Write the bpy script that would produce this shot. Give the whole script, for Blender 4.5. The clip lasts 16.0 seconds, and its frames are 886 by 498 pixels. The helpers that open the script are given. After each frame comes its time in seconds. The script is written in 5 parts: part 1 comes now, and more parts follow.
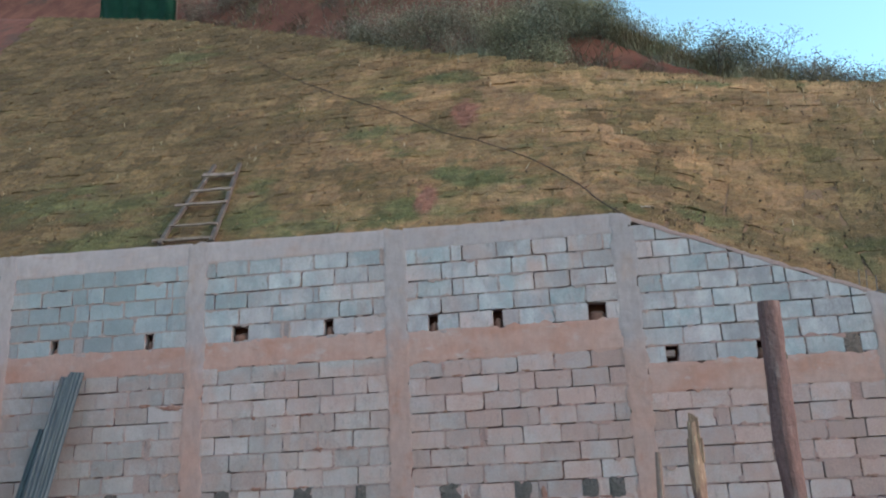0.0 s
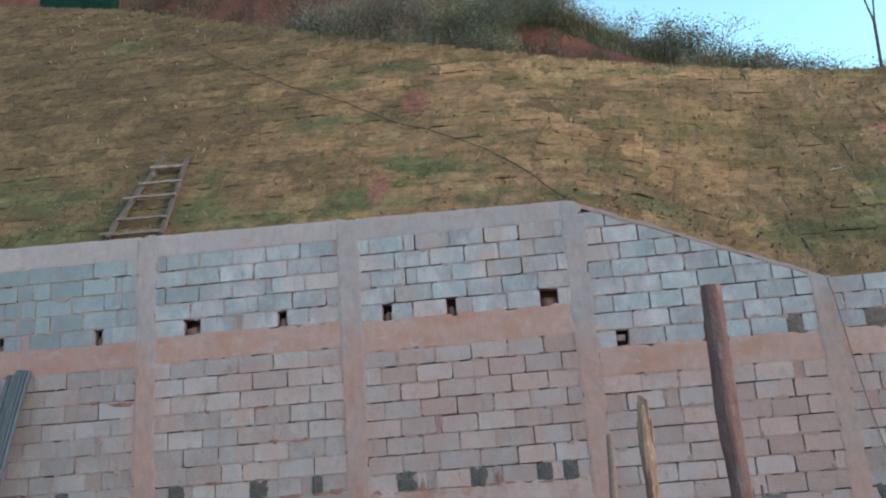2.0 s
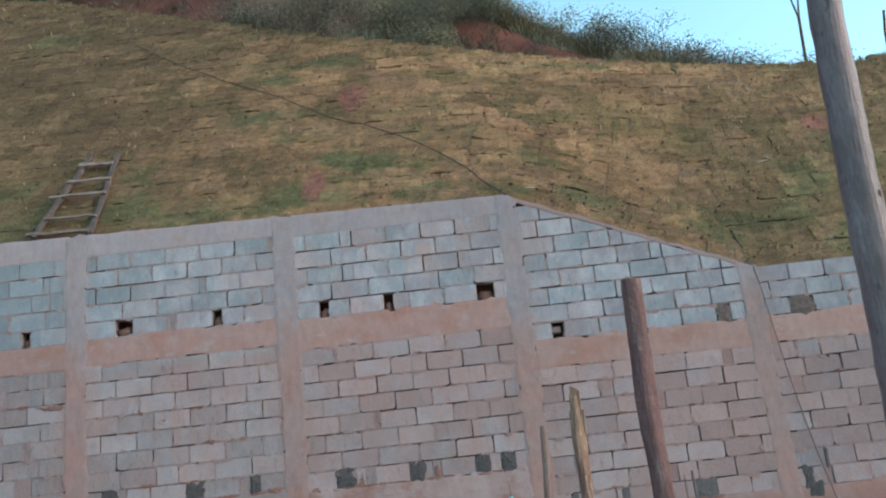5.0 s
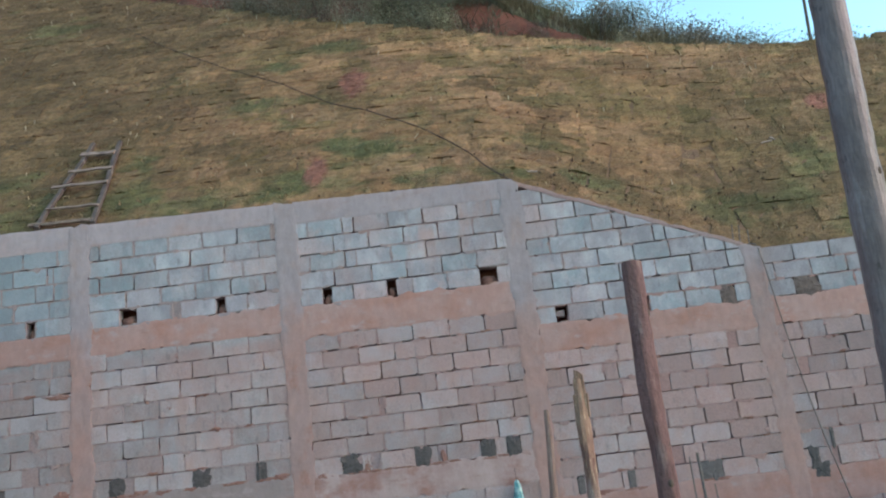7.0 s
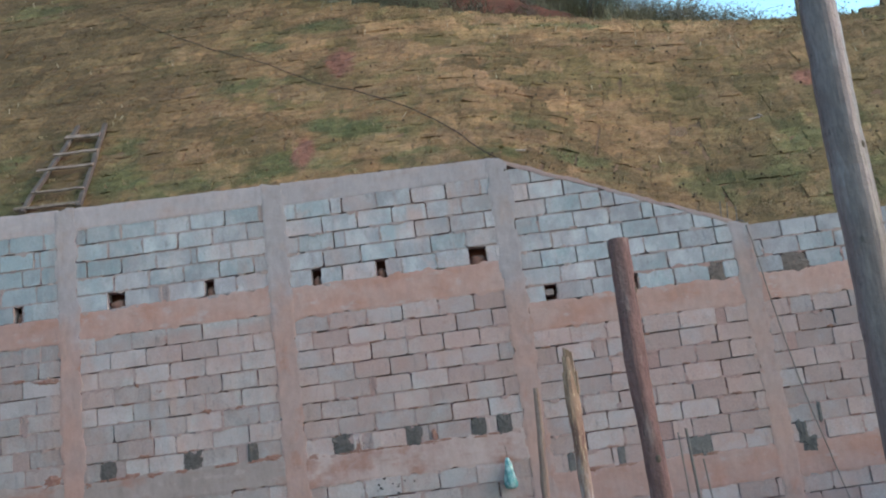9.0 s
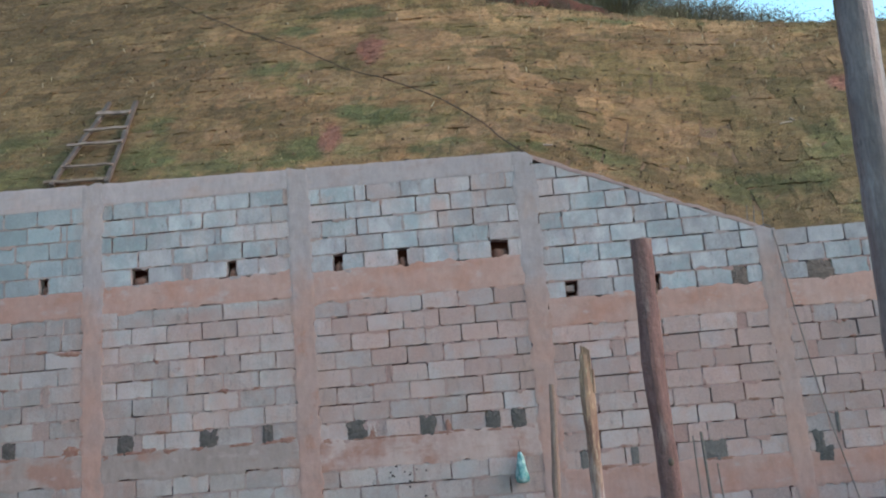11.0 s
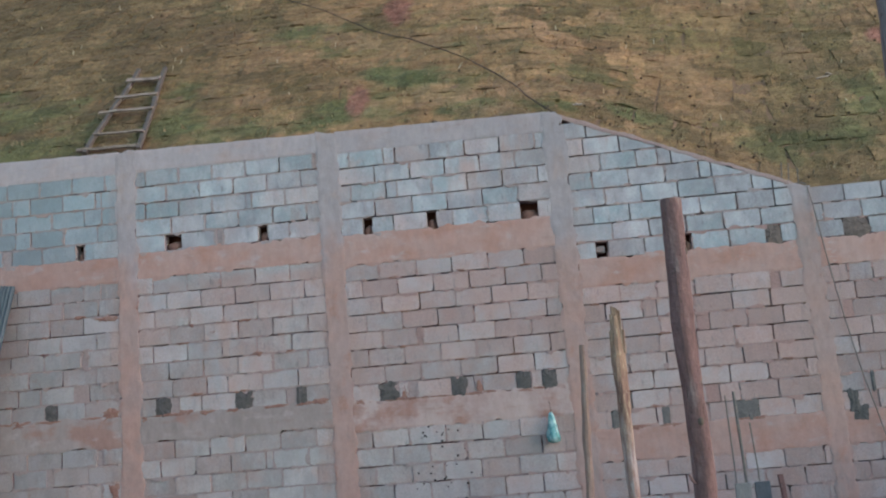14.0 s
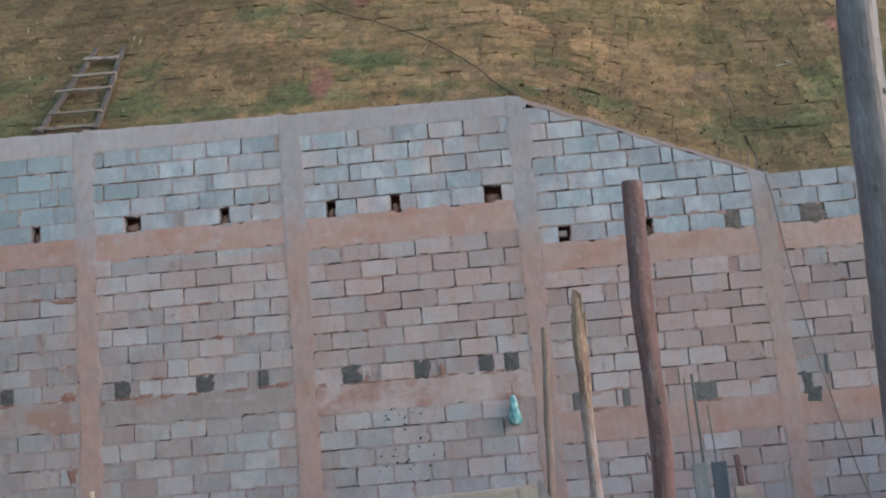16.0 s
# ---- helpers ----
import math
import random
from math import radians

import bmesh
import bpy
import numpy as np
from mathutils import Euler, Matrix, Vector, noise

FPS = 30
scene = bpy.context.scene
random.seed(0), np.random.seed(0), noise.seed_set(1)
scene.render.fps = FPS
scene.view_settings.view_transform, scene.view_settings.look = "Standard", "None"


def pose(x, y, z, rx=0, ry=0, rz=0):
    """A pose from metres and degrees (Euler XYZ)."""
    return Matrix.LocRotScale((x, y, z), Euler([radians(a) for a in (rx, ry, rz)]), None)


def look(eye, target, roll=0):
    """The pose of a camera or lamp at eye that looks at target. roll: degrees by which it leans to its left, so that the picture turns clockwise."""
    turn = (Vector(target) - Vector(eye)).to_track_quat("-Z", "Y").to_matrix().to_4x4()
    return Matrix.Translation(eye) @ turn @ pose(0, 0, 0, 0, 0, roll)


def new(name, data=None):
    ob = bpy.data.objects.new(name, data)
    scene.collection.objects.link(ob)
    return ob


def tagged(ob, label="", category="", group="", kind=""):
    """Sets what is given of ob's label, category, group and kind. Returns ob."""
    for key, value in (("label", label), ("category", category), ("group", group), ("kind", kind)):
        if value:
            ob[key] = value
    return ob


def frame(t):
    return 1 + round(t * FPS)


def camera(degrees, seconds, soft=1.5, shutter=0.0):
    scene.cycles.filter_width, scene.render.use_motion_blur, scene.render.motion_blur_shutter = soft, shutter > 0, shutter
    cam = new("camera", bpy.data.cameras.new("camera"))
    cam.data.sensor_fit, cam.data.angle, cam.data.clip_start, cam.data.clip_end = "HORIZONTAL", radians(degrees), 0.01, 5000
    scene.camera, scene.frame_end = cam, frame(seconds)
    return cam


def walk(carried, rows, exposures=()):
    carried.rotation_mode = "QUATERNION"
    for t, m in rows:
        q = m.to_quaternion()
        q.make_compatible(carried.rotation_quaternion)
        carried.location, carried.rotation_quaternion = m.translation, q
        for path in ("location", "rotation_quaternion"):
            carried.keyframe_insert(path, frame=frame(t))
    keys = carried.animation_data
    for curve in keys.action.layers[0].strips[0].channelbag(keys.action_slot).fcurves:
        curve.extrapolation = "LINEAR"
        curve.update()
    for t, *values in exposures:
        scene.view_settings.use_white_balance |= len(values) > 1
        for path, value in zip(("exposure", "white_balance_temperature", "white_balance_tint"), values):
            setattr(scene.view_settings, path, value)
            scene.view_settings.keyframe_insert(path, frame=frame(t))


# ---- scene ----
cam = camera(55.7, 16.0, 2.1)
PATH = [
    (0, (0.656, -9.335, 2.688), (0.411, -7.433, 3.254), -2.7),
    (0.5, (0.633, -9.364, 2.684), (0.382, -7.457, 3.234), -2.1),
    (1, (0.636, -9.369, 2.684), (0.385, -7.462, 3.23), -2.5),
    (1.5, (0.654, -9.361, 2.686), (0.41, -7.453, 3.234), -3.3),
    (2, (0.676, -9.375, 2.681), (0.537, -7.452, 3.215), -4.5),
    (2.5, (0.683, -9.367, 2.686), (0.531, -7.446, 3.221), -5.0),
    (3, (0.706, -9.354, 2.679), (0.578, -7.42, 3.172), -5.0),
    (3.5, (0.749, -9.352, 2.678), (0.687, -7.416, 3.175), -6.0),
    (4, (0.772, -9.352, 2.682), (0.738, -7.425, 3.216), -6.8),
    (4.5, (0.785, -9.356, 2.686), (0.775, -7.429, 3.222), -7.0),
    (5, (0.775, -9.391, 2.688), (0.765, -7.456, 3.195), -6.3),
    (7.5, (0.815, -9.359, 2.685), (0.785, -7.416, 3.158), -7.1),
    (8, (0.82, -9.359, 2.681), (0.802, -7.415, 3.149), -7.6),
    (8.5, (0.825, -9.356, 2.683), (0.819, -7.408, 3.138), -8.0),
    (9, (0.824, -9.35, 2.681), (0.813, -7.396, 3.108), -7.6),
    (11.5, (0.831, -9.351, 2.692), (0.752, -7.394, 3.094), -4.2),
    (12, (0.831, -9.356, 2.687), (0.746, -7.396, 3.076), -4.0),
    (12.5, (0.837, -9.359, 2.693), (0.747, -7.397, 3.07), -4.4),
    (13, (0.846, -9.353, 2.687), (0.738, -7.386, 3.031), -4.9),
    (13.5, (0.844, -9.344, 2.685), (0.693, -7.373, 2.994), -4.9),
    (14, (0.845, -9.349, 2.688), (0.697, -7.382, 3.016), -4.9),
    (14.5, (0.844, -9.35, 2.685), (0.693, -7.381, 3.003), -5.1),
    (15, (0.848, -9.341, 2.68), (0.708, -7.365, 2.957), -5.5),
    (15.5, (0.851, -9.326, 2.673), (0.722, -7.349, 2.949), -5.4),
    (16, (0.849, -9.343, 2.665), (0.783, -7.365, 2.952), -5.0),
]
walk(cam, [(t, look(eye, target, roll)) for t, eye, target, roll in PATH],
     [(0, -0.10), (2.5, -0.06), (4.5, -0.11), (9, -0.06), (12, -0.05), (14, -0.05), (15, 0.03), (15.5, 0.09), (16, -0.05)])

# world, sun and exposure
world = bpy.data.worlds.new("world")
scene.world = world
world.use_nodes = True
wn = world.node_tree
sky = wn.nodes.new("ShaderNodeTexSky")
sky.sky_type = 'NISHITA'
sky.sun_disc = False
sky.sun_elevation = radians(28)
sky.sun_rotation = radians(104)
sky.air_density = 1.0
sky.dust_density = 0.9
sky.ozone_density = 1.0
tint = wn.nodes.new("ShaderNodeMix")
tint.data_type, tint.blend_type = 'RGBA', 'MULTIPLY'
tint.inputs[0].default_value = 1.0
tint.inputs[7].default_value = (0.90, 1.15, 0.985, 1)
wn.links.new(sky.outputs["Color"], tint.inputs[6])
wn.links.new(tint.outputs[2], wn.nodes["Background"].inputs["Color"])
wn.nodes["Background"].inputs["Strength"].default_value = 0.44
sun = new("sun", bpy.data.lights.new("sun", 'SUN'))
sun.data.energy = 1.85
sun.data.angle = radians(40)
sun.data.color = (1.0, 0.37, 0.55)
sun.matrix_world = look((85.7, -21.4, 46.9), (0, 0, 0))

# ---------------------------------------------------------------- materials


BASE_TINT = (0.836, 0.785, 0.826)


class Nodes:
    """A small wrapper to write node materials in few lines."""

    def __init__(self, name, roughness=0.9):
        self.m = bpy.data.materials.new(name)
        self.m.use_nodes = True
        self.t = self.m.node_tree
        self.b = self.t.nodes["Principled BSDF"]
        self.b.inputs["Roughness"].default_value = roughness
        self.b.inputs["Specular IOR Level"].default_value = 0.25
        self.pos = self.t.nodes.new("ShaderNodeNewGeometry").outputs["Position"]
        self.obj = self.t.nodes.new("ShaderNodeObjectInfo").outputs["Random"]
        self.isl = self.t.nodes.new("ShaderNodeNewGeometry").outputs["Random Per Island"]

    def put(self, socket, value):
        if isinstance(value, bpy.types.NodeSocket):
            self.t.links.new(value, socket)
        elif isinstance(value, tuple) and len(value) == 3 and socket.type == 'RGBA':
            socket.default_value = (*value, 1)
        else:
            socket.default_value = value

    def noise(self, scale, detail=4.0, stretch=None, rough=0.6):
        n = self.t.nodes.new("ShaderNodeTexNoise")
        n.inputs["Scale"].default_value = scale
        n.inputs["Detail"].default_value = detail
        n.inputs["Roughness"].default_value = rough
        v = self.pos
        if stretch:
            s = self.t.nodes.new("ShaderNodeVectorMath")
            s.operation = 'MULTIPLY'
            self.put(s.inputs[0], self.pos)
            s.inputs[1].default_value = stretch
            v = s.outputs[0]
        self.put(n.inputs["Vector"], v)
        return n.outputs["Fac"]

    def ramp(self, value, lo, hi, a=0.0, b=1.0):
        r = self.t.nodes.new("ShaderNodeMapRange")
        r.interpolation_type = 'SMOOTHSTEP'
        self.put(r.inputs["Value"], value)
        for key, v in (("From Min", lo), ("From Max", hi), ("To Min", a), ("To Max", b)):
            r.inputs[key].default_value = v
        return r.outputs["Result"]

    def math(self, op, a, b=0.0):
        n = self.t.nodes.new("ShaderNodeMath")
        n.operation = op
        self.put(n.inputs[0], a)
        self.put(n.inputs[1], b)
        return n.outputs[0]

    def mix(self, fac, a, b, blend='MIX'):
        n = self.t.nodes.new("ShaderNodeMix")
        n.data_type = 'RGBA'
        n.blend_type = blend
        self.put(n.inputs[0], fac)
        self.put(n.inputs[6], a)
        self.put(n.inputs[7], b)
        return n.outputs[2]

    def scale_colour(self, colour, fac):
        c = self.t.nodes.new("ShaderNodeCombineColor")
        for k in range(3):
            self.put(c.inputs[k], fac)
        return self.mix(1.0, colour, c.outputs[0], 'MULTIPLY')

    def done(self, colour, bump=0.3, bump_scale=60.0, distance=0.01):
        # one tint darkens every base colour and offsets the greenish sky light
        colour = self.mix(1.0, colour, BASE_TINT, 'MULTIPLY')
        self.put(self.b.inputs["Base Color"], colour)
        if bump:
            n = self.t.nodes.new("ShaderNodeBump")
            n.inputs["Strength"].default_value = bump
            n.inputs["Distance"].default_value = distance
            self.put(n.inputs["Height"], self.noise(bump_scale, 5.0))
            self.put(self.b.inputs["Normal"], n.outputs[0])
        return self.m


def clay_wash(n, most):
    """Clay washed over the lower wall: heavier towards the far end and under the upper beam."""
    at = n.t.nodes.new("ShaderNodeSeparateXYZ")
    n.put(at.inputs[0], n.pos)
    wash = n.math('ADD', n.math('MULTIPLY', at.outputs["X"], 0.075), n.math('MULTIPLY', at.outputs["Z"], 0.20))
    wash = n.math('ADD', wash, n.math('MULTIPLY', n.noise(1.6, 7, None, 0.7), 1.5))
    wash = n.math('SUBTRACT', wash, n.ramp(at.outputs["Z"], 4.1, 4.3, 0.0, 0.7))
    return n.ramp(wash, 0.95, 1.65, 0.0, most)


PILLARS = ((-6.155, -5.965), (-3.67, -3.45), (-1.24, -1.005), (1.405, 1.63), (4.035, 4.23), (6.945, 7.15))


def slurry(n, most):
    """Cement and clay slurry that ran over the blocks beside each cast pillar."""
    at = n.t.nodes.new("ShaderNodeSeparateXYZ")
    n.put(at.inputs[0], n.pos)
    near = 9.0
    for x0, x1 in PILLARS:
        near = n.math('MINIMUM', n.math('ABSOLUTE', n.math('SUBTRACT', at.outputs["X"], (x0 + x1) / 2)), near)
    blot = n.math('ADD', near, n.math('MULTIPLY', n.math('SUBTRACT', n.noise(2.7, 7, (1, 1, 0.7), 0.66), 0.5), 1.1))
    return n.ramp(blot, 0.06, 0.34, most, 0.0)


def block_material(name, grey_a, grey_b, light, clay, clay_lo, clay_hi, spread, drift=0.0):
    """Concrete block: hue per block, pale bloom, rain marks, clay dust and mortar rubbed round the rim."""
    n = Nodes(name, 0.92)
    c = n.mix(n.ramp(n.obj, 0.1, 0.9), grey_a, grey_b)
    c = n.mix(n.ramp(n.noise(5.5, 5), 0.38, 0.66, 0.0, 0.7), c, grey_b)
    other = n.math('FRACT', n.math('MULTIPLY', n.obj, 7.31))
    third = n.math('FRACT', n.math('MULTIPLY', n.obj, 23.7))
    c = n.mix(n.ramp(n.noise(3.6, 5, (1, 1, 0.8)), 0.40, 0.66, 0.0, 0.62), c, light)
    c = n.mix(n.ramp(n.noise(11.0, 6, (1, 1, 0.5)), 0.50, 0.70, 0.0, 0.35), c, light)
    dust = n.math('ADD', n.math('MULTIPLY', other, spread), n.noise(1.3, 5))
    # above the upper beam the clay stays round the middle of the wall
    at = n.t.nodes.new("ShaderNodeSeparateXYZ")
    n.put(at.inputs[0], n.pos)
    share = 1.0 if drift else n.ramp(n.math('ABSOLUTE', n.math('SUBTRACT', at.outputs["X"], 0.1)), 1.0, 3.2, 1.0, 0.25)
    c = n.mix(n.math('MULTIPLY', n.ramp(dust, clay_lo, clay_hi, 0.0, 0.85), share), c, clay)
    c = n.mix(n.math('MULTIPLY', n.ramp(n.noise(3.1, 6, (1, 1, 0.8)), 0.52, 0.70, 0.0, 0.6), share), c, clay)
    if not drift:
        # upper blocks turn bluer and darker towards the near end
        left_blue = n.math('ADD', n.math('MULTIPLY', at.outputs["X"], -0.2), n.math('MULTIPLY', n.noise(1.4, 4), 0.6))
        c = n.mix(n.ramp(left_blue, 0.75, 1.25, 0.0, 0.65), c, (0.205, 0.282, 0.312))
    if drift:
        c = n.mix(clay_wash(n, drift), c, (0.412, 0.266, 0.240))
    c = n.mix(n.math('MULTIPLY', n.ramp(n.noise(2.3, 6, (1, 1, 0.22)), 0.57, 0.68, 0.0, 0.55), share), c, (0.42, 0.285, 0.25))
    c = n.mix(slurry(n, 0.7 if drift else 0.55), c, (0.375, 0.268, 0.240) if drift else (0.345, 0.300, 0.300))
    c = n.mix(n.ramp(n.noise(19, 6, (1, 1, 0.35)), 0.56, 0.72, 0.0, 0.5), c, (0.19, 0.185, 0.19))
    c = n.mix(n.ramp(n.noise(6.5, 7, (1, 1, 1), 0.7), 0.62, 0.70, 0.0, 0.6 if drift else 0.25), c, (0.34, 0.205, 0.17))
    c = n.mix(n.math('MULTIPLY', n.ramp(n.noise(0.9, 7, (1, 1, 0.4)), 0.58, 0.70, 0.0, 0.5), share), c, (0.36, 0.235, 0.20))
    # shade put into the colour: blocks darken towards both ends of the wall
    end_shade = n.math('MULTIPLY', n.math('ABSOLUTE', n.math('SUBTRACT', at.outputs["X"], 0.4)), 0.2)
    c = n.mix(n.ramp(n.math('ADD', end_shade, n.noise(1.1, 6)), 1.05, 1.75, 0.0, 0.50 if drift else 0.22), c, (0.21, 0.195, 0.20))
    rim = n.t.nodes.new("ShaderNodeSeparateXYZ")
    n.put(rim.inputs[0], n.t.nodes.new("ShaderNodeTexCoord").outputs["Generated"])
    du = n.math('MULTIPLY', n.math('SUBTRACT', 0.5, n.math('ABSOLUTE', n.math('SUBTRACT', rim.outputs["X"], 0.5))), 0.39)
    dv = n.math('MULTIPLY', n.math('SUBTRACT', 0.5, n.math('ABSOLUTE', n.math('SUBTRACT', rim.outputs["Z"], 0.5))), 0.19)
    d = n.math('ADD', n.math('MINIMUM', du, dv), n.math('MULTIPLY', n.math('SUBTRACT', n.noise(13, 5), 0.5), 0.07))
    c = n.mix(n.ramp(d, -0.004, 0.018, 0.7, 0.0), c, n.mix(n.ramp(n.noise(2.0, 4), 0.42, 0.6), (0.27, 0.245, 0.25), (0.31, 0.205, 0.18)))
    if drift:
        # some blocks rained clean, some left brown
        fourth = n.math('FRACT', n.math('MULTIPLY', n.obj, 51.3))
        clean = n.math('ADD', n.math('MULTIPLY', fourth, 0.7), n.math('MULTIPLY', n.math('SUBTRACT', n.noise(2.6, 7, None, 0.68), 0.43), 2.2))
        c = n.mix(n.ramp(clean, 0.50, 1.05, 0.0, 0.42), c, (0.398, 0.404, 0.428))
        c = n.mix(n.ramp(clean, -0.1, 0.35, 0.30, 0.0), c, (0.350, 0.232, 0.210))
    c = n.scale_colour(c, n.ramp(third, 0.0, 1.0, 0.89, 1.11))
    c = n.scale_colour(c, n.ramp(n.noise(90, 4), 0.28, 0.72, 0.86, 1.12))
    return n.done(c, 0.5, 90, 0.008)


def concrete_material(name, a, b, clay, lo, hi, streak=0.35):
    n = Nodes(name, 0.93)
    c = n.mix(n.ramp(n.noise(1.6, 6), 0.35, 0.65), a, b)
    c = n.mix(n.ramp(n.noise(1.1, 6, (1, 1, 1.7)), lo, hi, 0.0, 0.9), c, clay)
    c = n.mix(n.ramp(n.noise(9, 6, (1, 1, 0.3)), 0.52, 0.72, 0.0, streak), c, (0.22, 0.175, 0.165))
    c = n.mix(n.ramp(n.noise(4.2, 7, (1, 1, 1.9)), 0.55, 0.68, 0.0, 0.6), c, (0.42, 0.355, 0.345))
    c = n.mix(n.ramp(n.noise(6.1, 7, (0.6, 1, 2.4)), 0.56, 0.74, 0.0, 0.5), c, (0.31, 0.185, 0.15))
    c = n.scale_colour(c, n.ramp(n.noise(13, 5, (1, 1, 0.5)), 0.3, 0.7, 0.93, 1.06))
    c = n.scale_colour(c, n.ramp(n.obj, 0.0, 1.0, 0.93, 1.07))
    c = n.scale_colour(c, n.ramp(n.noise(110, 3), 0.25, 0.75, 0.93, 1.05))
    return n.done(c, 0.22, 30, 0.012)


def pillar_material(name):
    """Cast pillar: pale grey where it was poured last, washed with clay below the upper beam."""
    n = Nodes(name, 0.93)
    at = n.t.nodes.new("ShaderNodeSeparateXYZ")
    n.put(at.inputs[0], n.pos)
    grey = n.mix(n.ramp(n.noise(1.6, 6), 0.35, 0.65), (0.372, 0.318, 0.322), (0.325, 0.288, 0.298))
    grey = n.mix(n.ramp(n.noise(2.4, 6, (1, 1, 0.6)), 0.54, 0.68, 0.0, 0.7), grey, (0.385, 0.285, 0.258))
    clay = n.mix(n.ramp(n.noise(1.3, 6), 0.35, 0.65), (0.405, 0.262, 0.226), (0.365, 0.268, 0.248))
    clay = n.mix(n.ramp(n.noise(3.3, 7, (1, 1, 0.7), 0.68), 0.53, 0.66, 0.0, 0.85), clay, (0.365, 0.205, 0.165))
    clay = n.mix(n.ramp(n.noise(2.1, 6, (1, 1, 0.5)), 0.56, 0.66, 0.0, 0.75), clay, (0.300, 0.245, 0.230))
    height = n.math('ADD', at.outputs["Z"], n.math('MULTIPLY', n.math('SUBTRACT', n.noise(1.5, 7, (1, 1, 0.8)), 0.5), 2.4))
    c = n.mix(n.ramp(height, 4.0, 4.65), clay, grey)
    c = n.mix(n.ramp(n.noise(9, 6, (1, 1, 0.3)), 0.52, 0.72, 0.0, 0.3), c, (0.22, 0.175, 0.165))
    c = n.scale_colour(c, n.ramp(n.noise(13, 5, (1, 1, 0.5)), 0.3, 0.7, 0.92, 1.07))
    c = n.scale_colour(c, n.ramp(n.noise(110, 3), 0.25, 0.75, 0.93, 1.05))
    return n.done(c, 0.3, 30, 0.012)


def plain_material(name, a, b, scale=8.0, rough=0.85, bump=0.3, stretch=None, grain=60.0, third=None):
    n = Nodes(name, rough)
    c = n.mix(n.ramp(n.noise(scale, 5, stretch), 0.32, 0.68), a, b)
    if third:
        c = n.mix(n.ramp(n.noise(scale * 0.45, 5, stretch), 0.55, 0.70), c, third)
    c = n.scale_colour(c, n.ramp(n.noise(grain, 3, stretch), 0.25, 0.75, 0.82, 1.14))
    return n.done(c, bump, grain, 0.008)


def log_material(name, a, b, pale, crack, rough=0.8, relief=0.9):
    """Bark and weathered wood on a round log: long fibres, pale rubbed streaks, dark drying cracks."""
    n = Nodes(name, rough)
    c = n.mix(n.ramp(n.noise(9, 6, (2.5, 2.5, 0.5)), 0.32, 0.68), a, b)
    c = n.mix(n.ramp(n.noise(5, 6, (2.5, 2.5, 0.6)), 0.54, 0.68, 0.0, 0.85), c, pale)
    c = n.mix(n.ramp(n.noise(13, 6, (2.6, 2.6, 0.22), 0.65), 0.60, 0.68, 0.0, 0.85), c, crack)
    c = n.mix(n.ramp(n.noise(24, 5, (1.5, 1.5, 0.9)), 0.62, 0.70, 0.0, 0.7), c, crack)
    c = n.scale_colour(c, n.ramp(n.noise(50, 4, (3, 3, 0.5)), 0.25, 0.75, 0.78, 1.18))
    return n.done(c, relief, 38, 0.01)


def plant_material(name, a, b, c3, patch=1.2, rough=0.85, spread=0.45):
    """Leaves, thatch and blades: hue by patch, brightness by blade."""
    n = Nodes(name, rough)
    c = n.mix(n.ramp(n.noise(patch, 5), 0.36, 0.64), a, b)
    c = n.mix(n.ramp(n.noise(patch * 4.1, 5), 0.52, 0.68, 0.0, 0.8), c, c3)
    c = n.scale_colour(c, n.ramp(n.isl, 0.0, 1.0, 1.0 - spread, 1.0 + spread))
    c = n.scale_colour(c, n.ramp(n.obj, 0.0, 1.0, 0.86, 1.12))
    c = n.scale_colour(c, n.ramp(n.noise(45, 3), 0.25, 0.75, 0.72, 1.2))
    return n.done(c, 0.6, 70, 0.02)


M_BLOCK_UP = block_material("concrete_block_grey", (0.295, 0.345, 0.370), (0.310, 0.304, 0.328), (0.500, 0.505, 0.528), (0.455, 0.335, 0.322), 0.58, 0.98, 0.30)
M_BLOCK_LOW = block_material("concrete_block_dusty", (0.342, 0.338, 0.338), (0.312, 0.300, 0.302), (0.458, 0.440, 0.440), (0.395, 0.285, 0.262), 0.58, 1.02, 0.28, 0.75)
mortar_nodes = Nodes("joint_mortar", 0.95)
grey = mortar_nodes.mix(mortar_nodes.ramp(mortar_nodes.noise(1.5, 5), 0.35, 0.65), (0.320, 0.275, 0.275), (0.325, 0.245, 0.230))
grey = mortar_nodes.mix(mortar_nodes.ramp(mortar_nodes.noise(0.7, 5), 0.58, 0.74, 0.0, 0.8), grey, (0.33, 0.195, 0.160))
grey = mortar_nodes.mix(clay_wash(mortar_nodes, 0.9), grey, (0.350, 0.218, 0.198))
grey = mortar_nodes.mix(slurry(mortar_nodes, 0.7), grey, (0.37, 0.262, 0.232))
grey = mortar_nodes.scale_colour(grey, mortar_nodes.ramp(mortar_nodes.noise(60, 3), 0.25, 0.75, 0.85, 1.12))
M_MORTAR = mortar_nodes.done(grey, 0.6, 60, 0.008)
M_BEAM = concrete_material("clay_stained_beam", (0.410, 0.250, 0.212), (0.410, 0.282, 0.252), (0.395, 0.214, 0.168), 0.50, 0.66, 0.22)
M_BEAM_LOW = concrete_material("weathered_beam", (0.310, 0.262, 0.248), (0.350, 0.298, 0.286), (0.335, 0.205, 0.175), 0.52, 0.62, 0.4)
M_BEAM_PALE = concrete_material("pale_washed_beam", (0.395, 0.285, 0.265), (0.465, 0.372, 0.350), (0.335, 0.188, 0.155), 0.49, 0.60, 0.3)
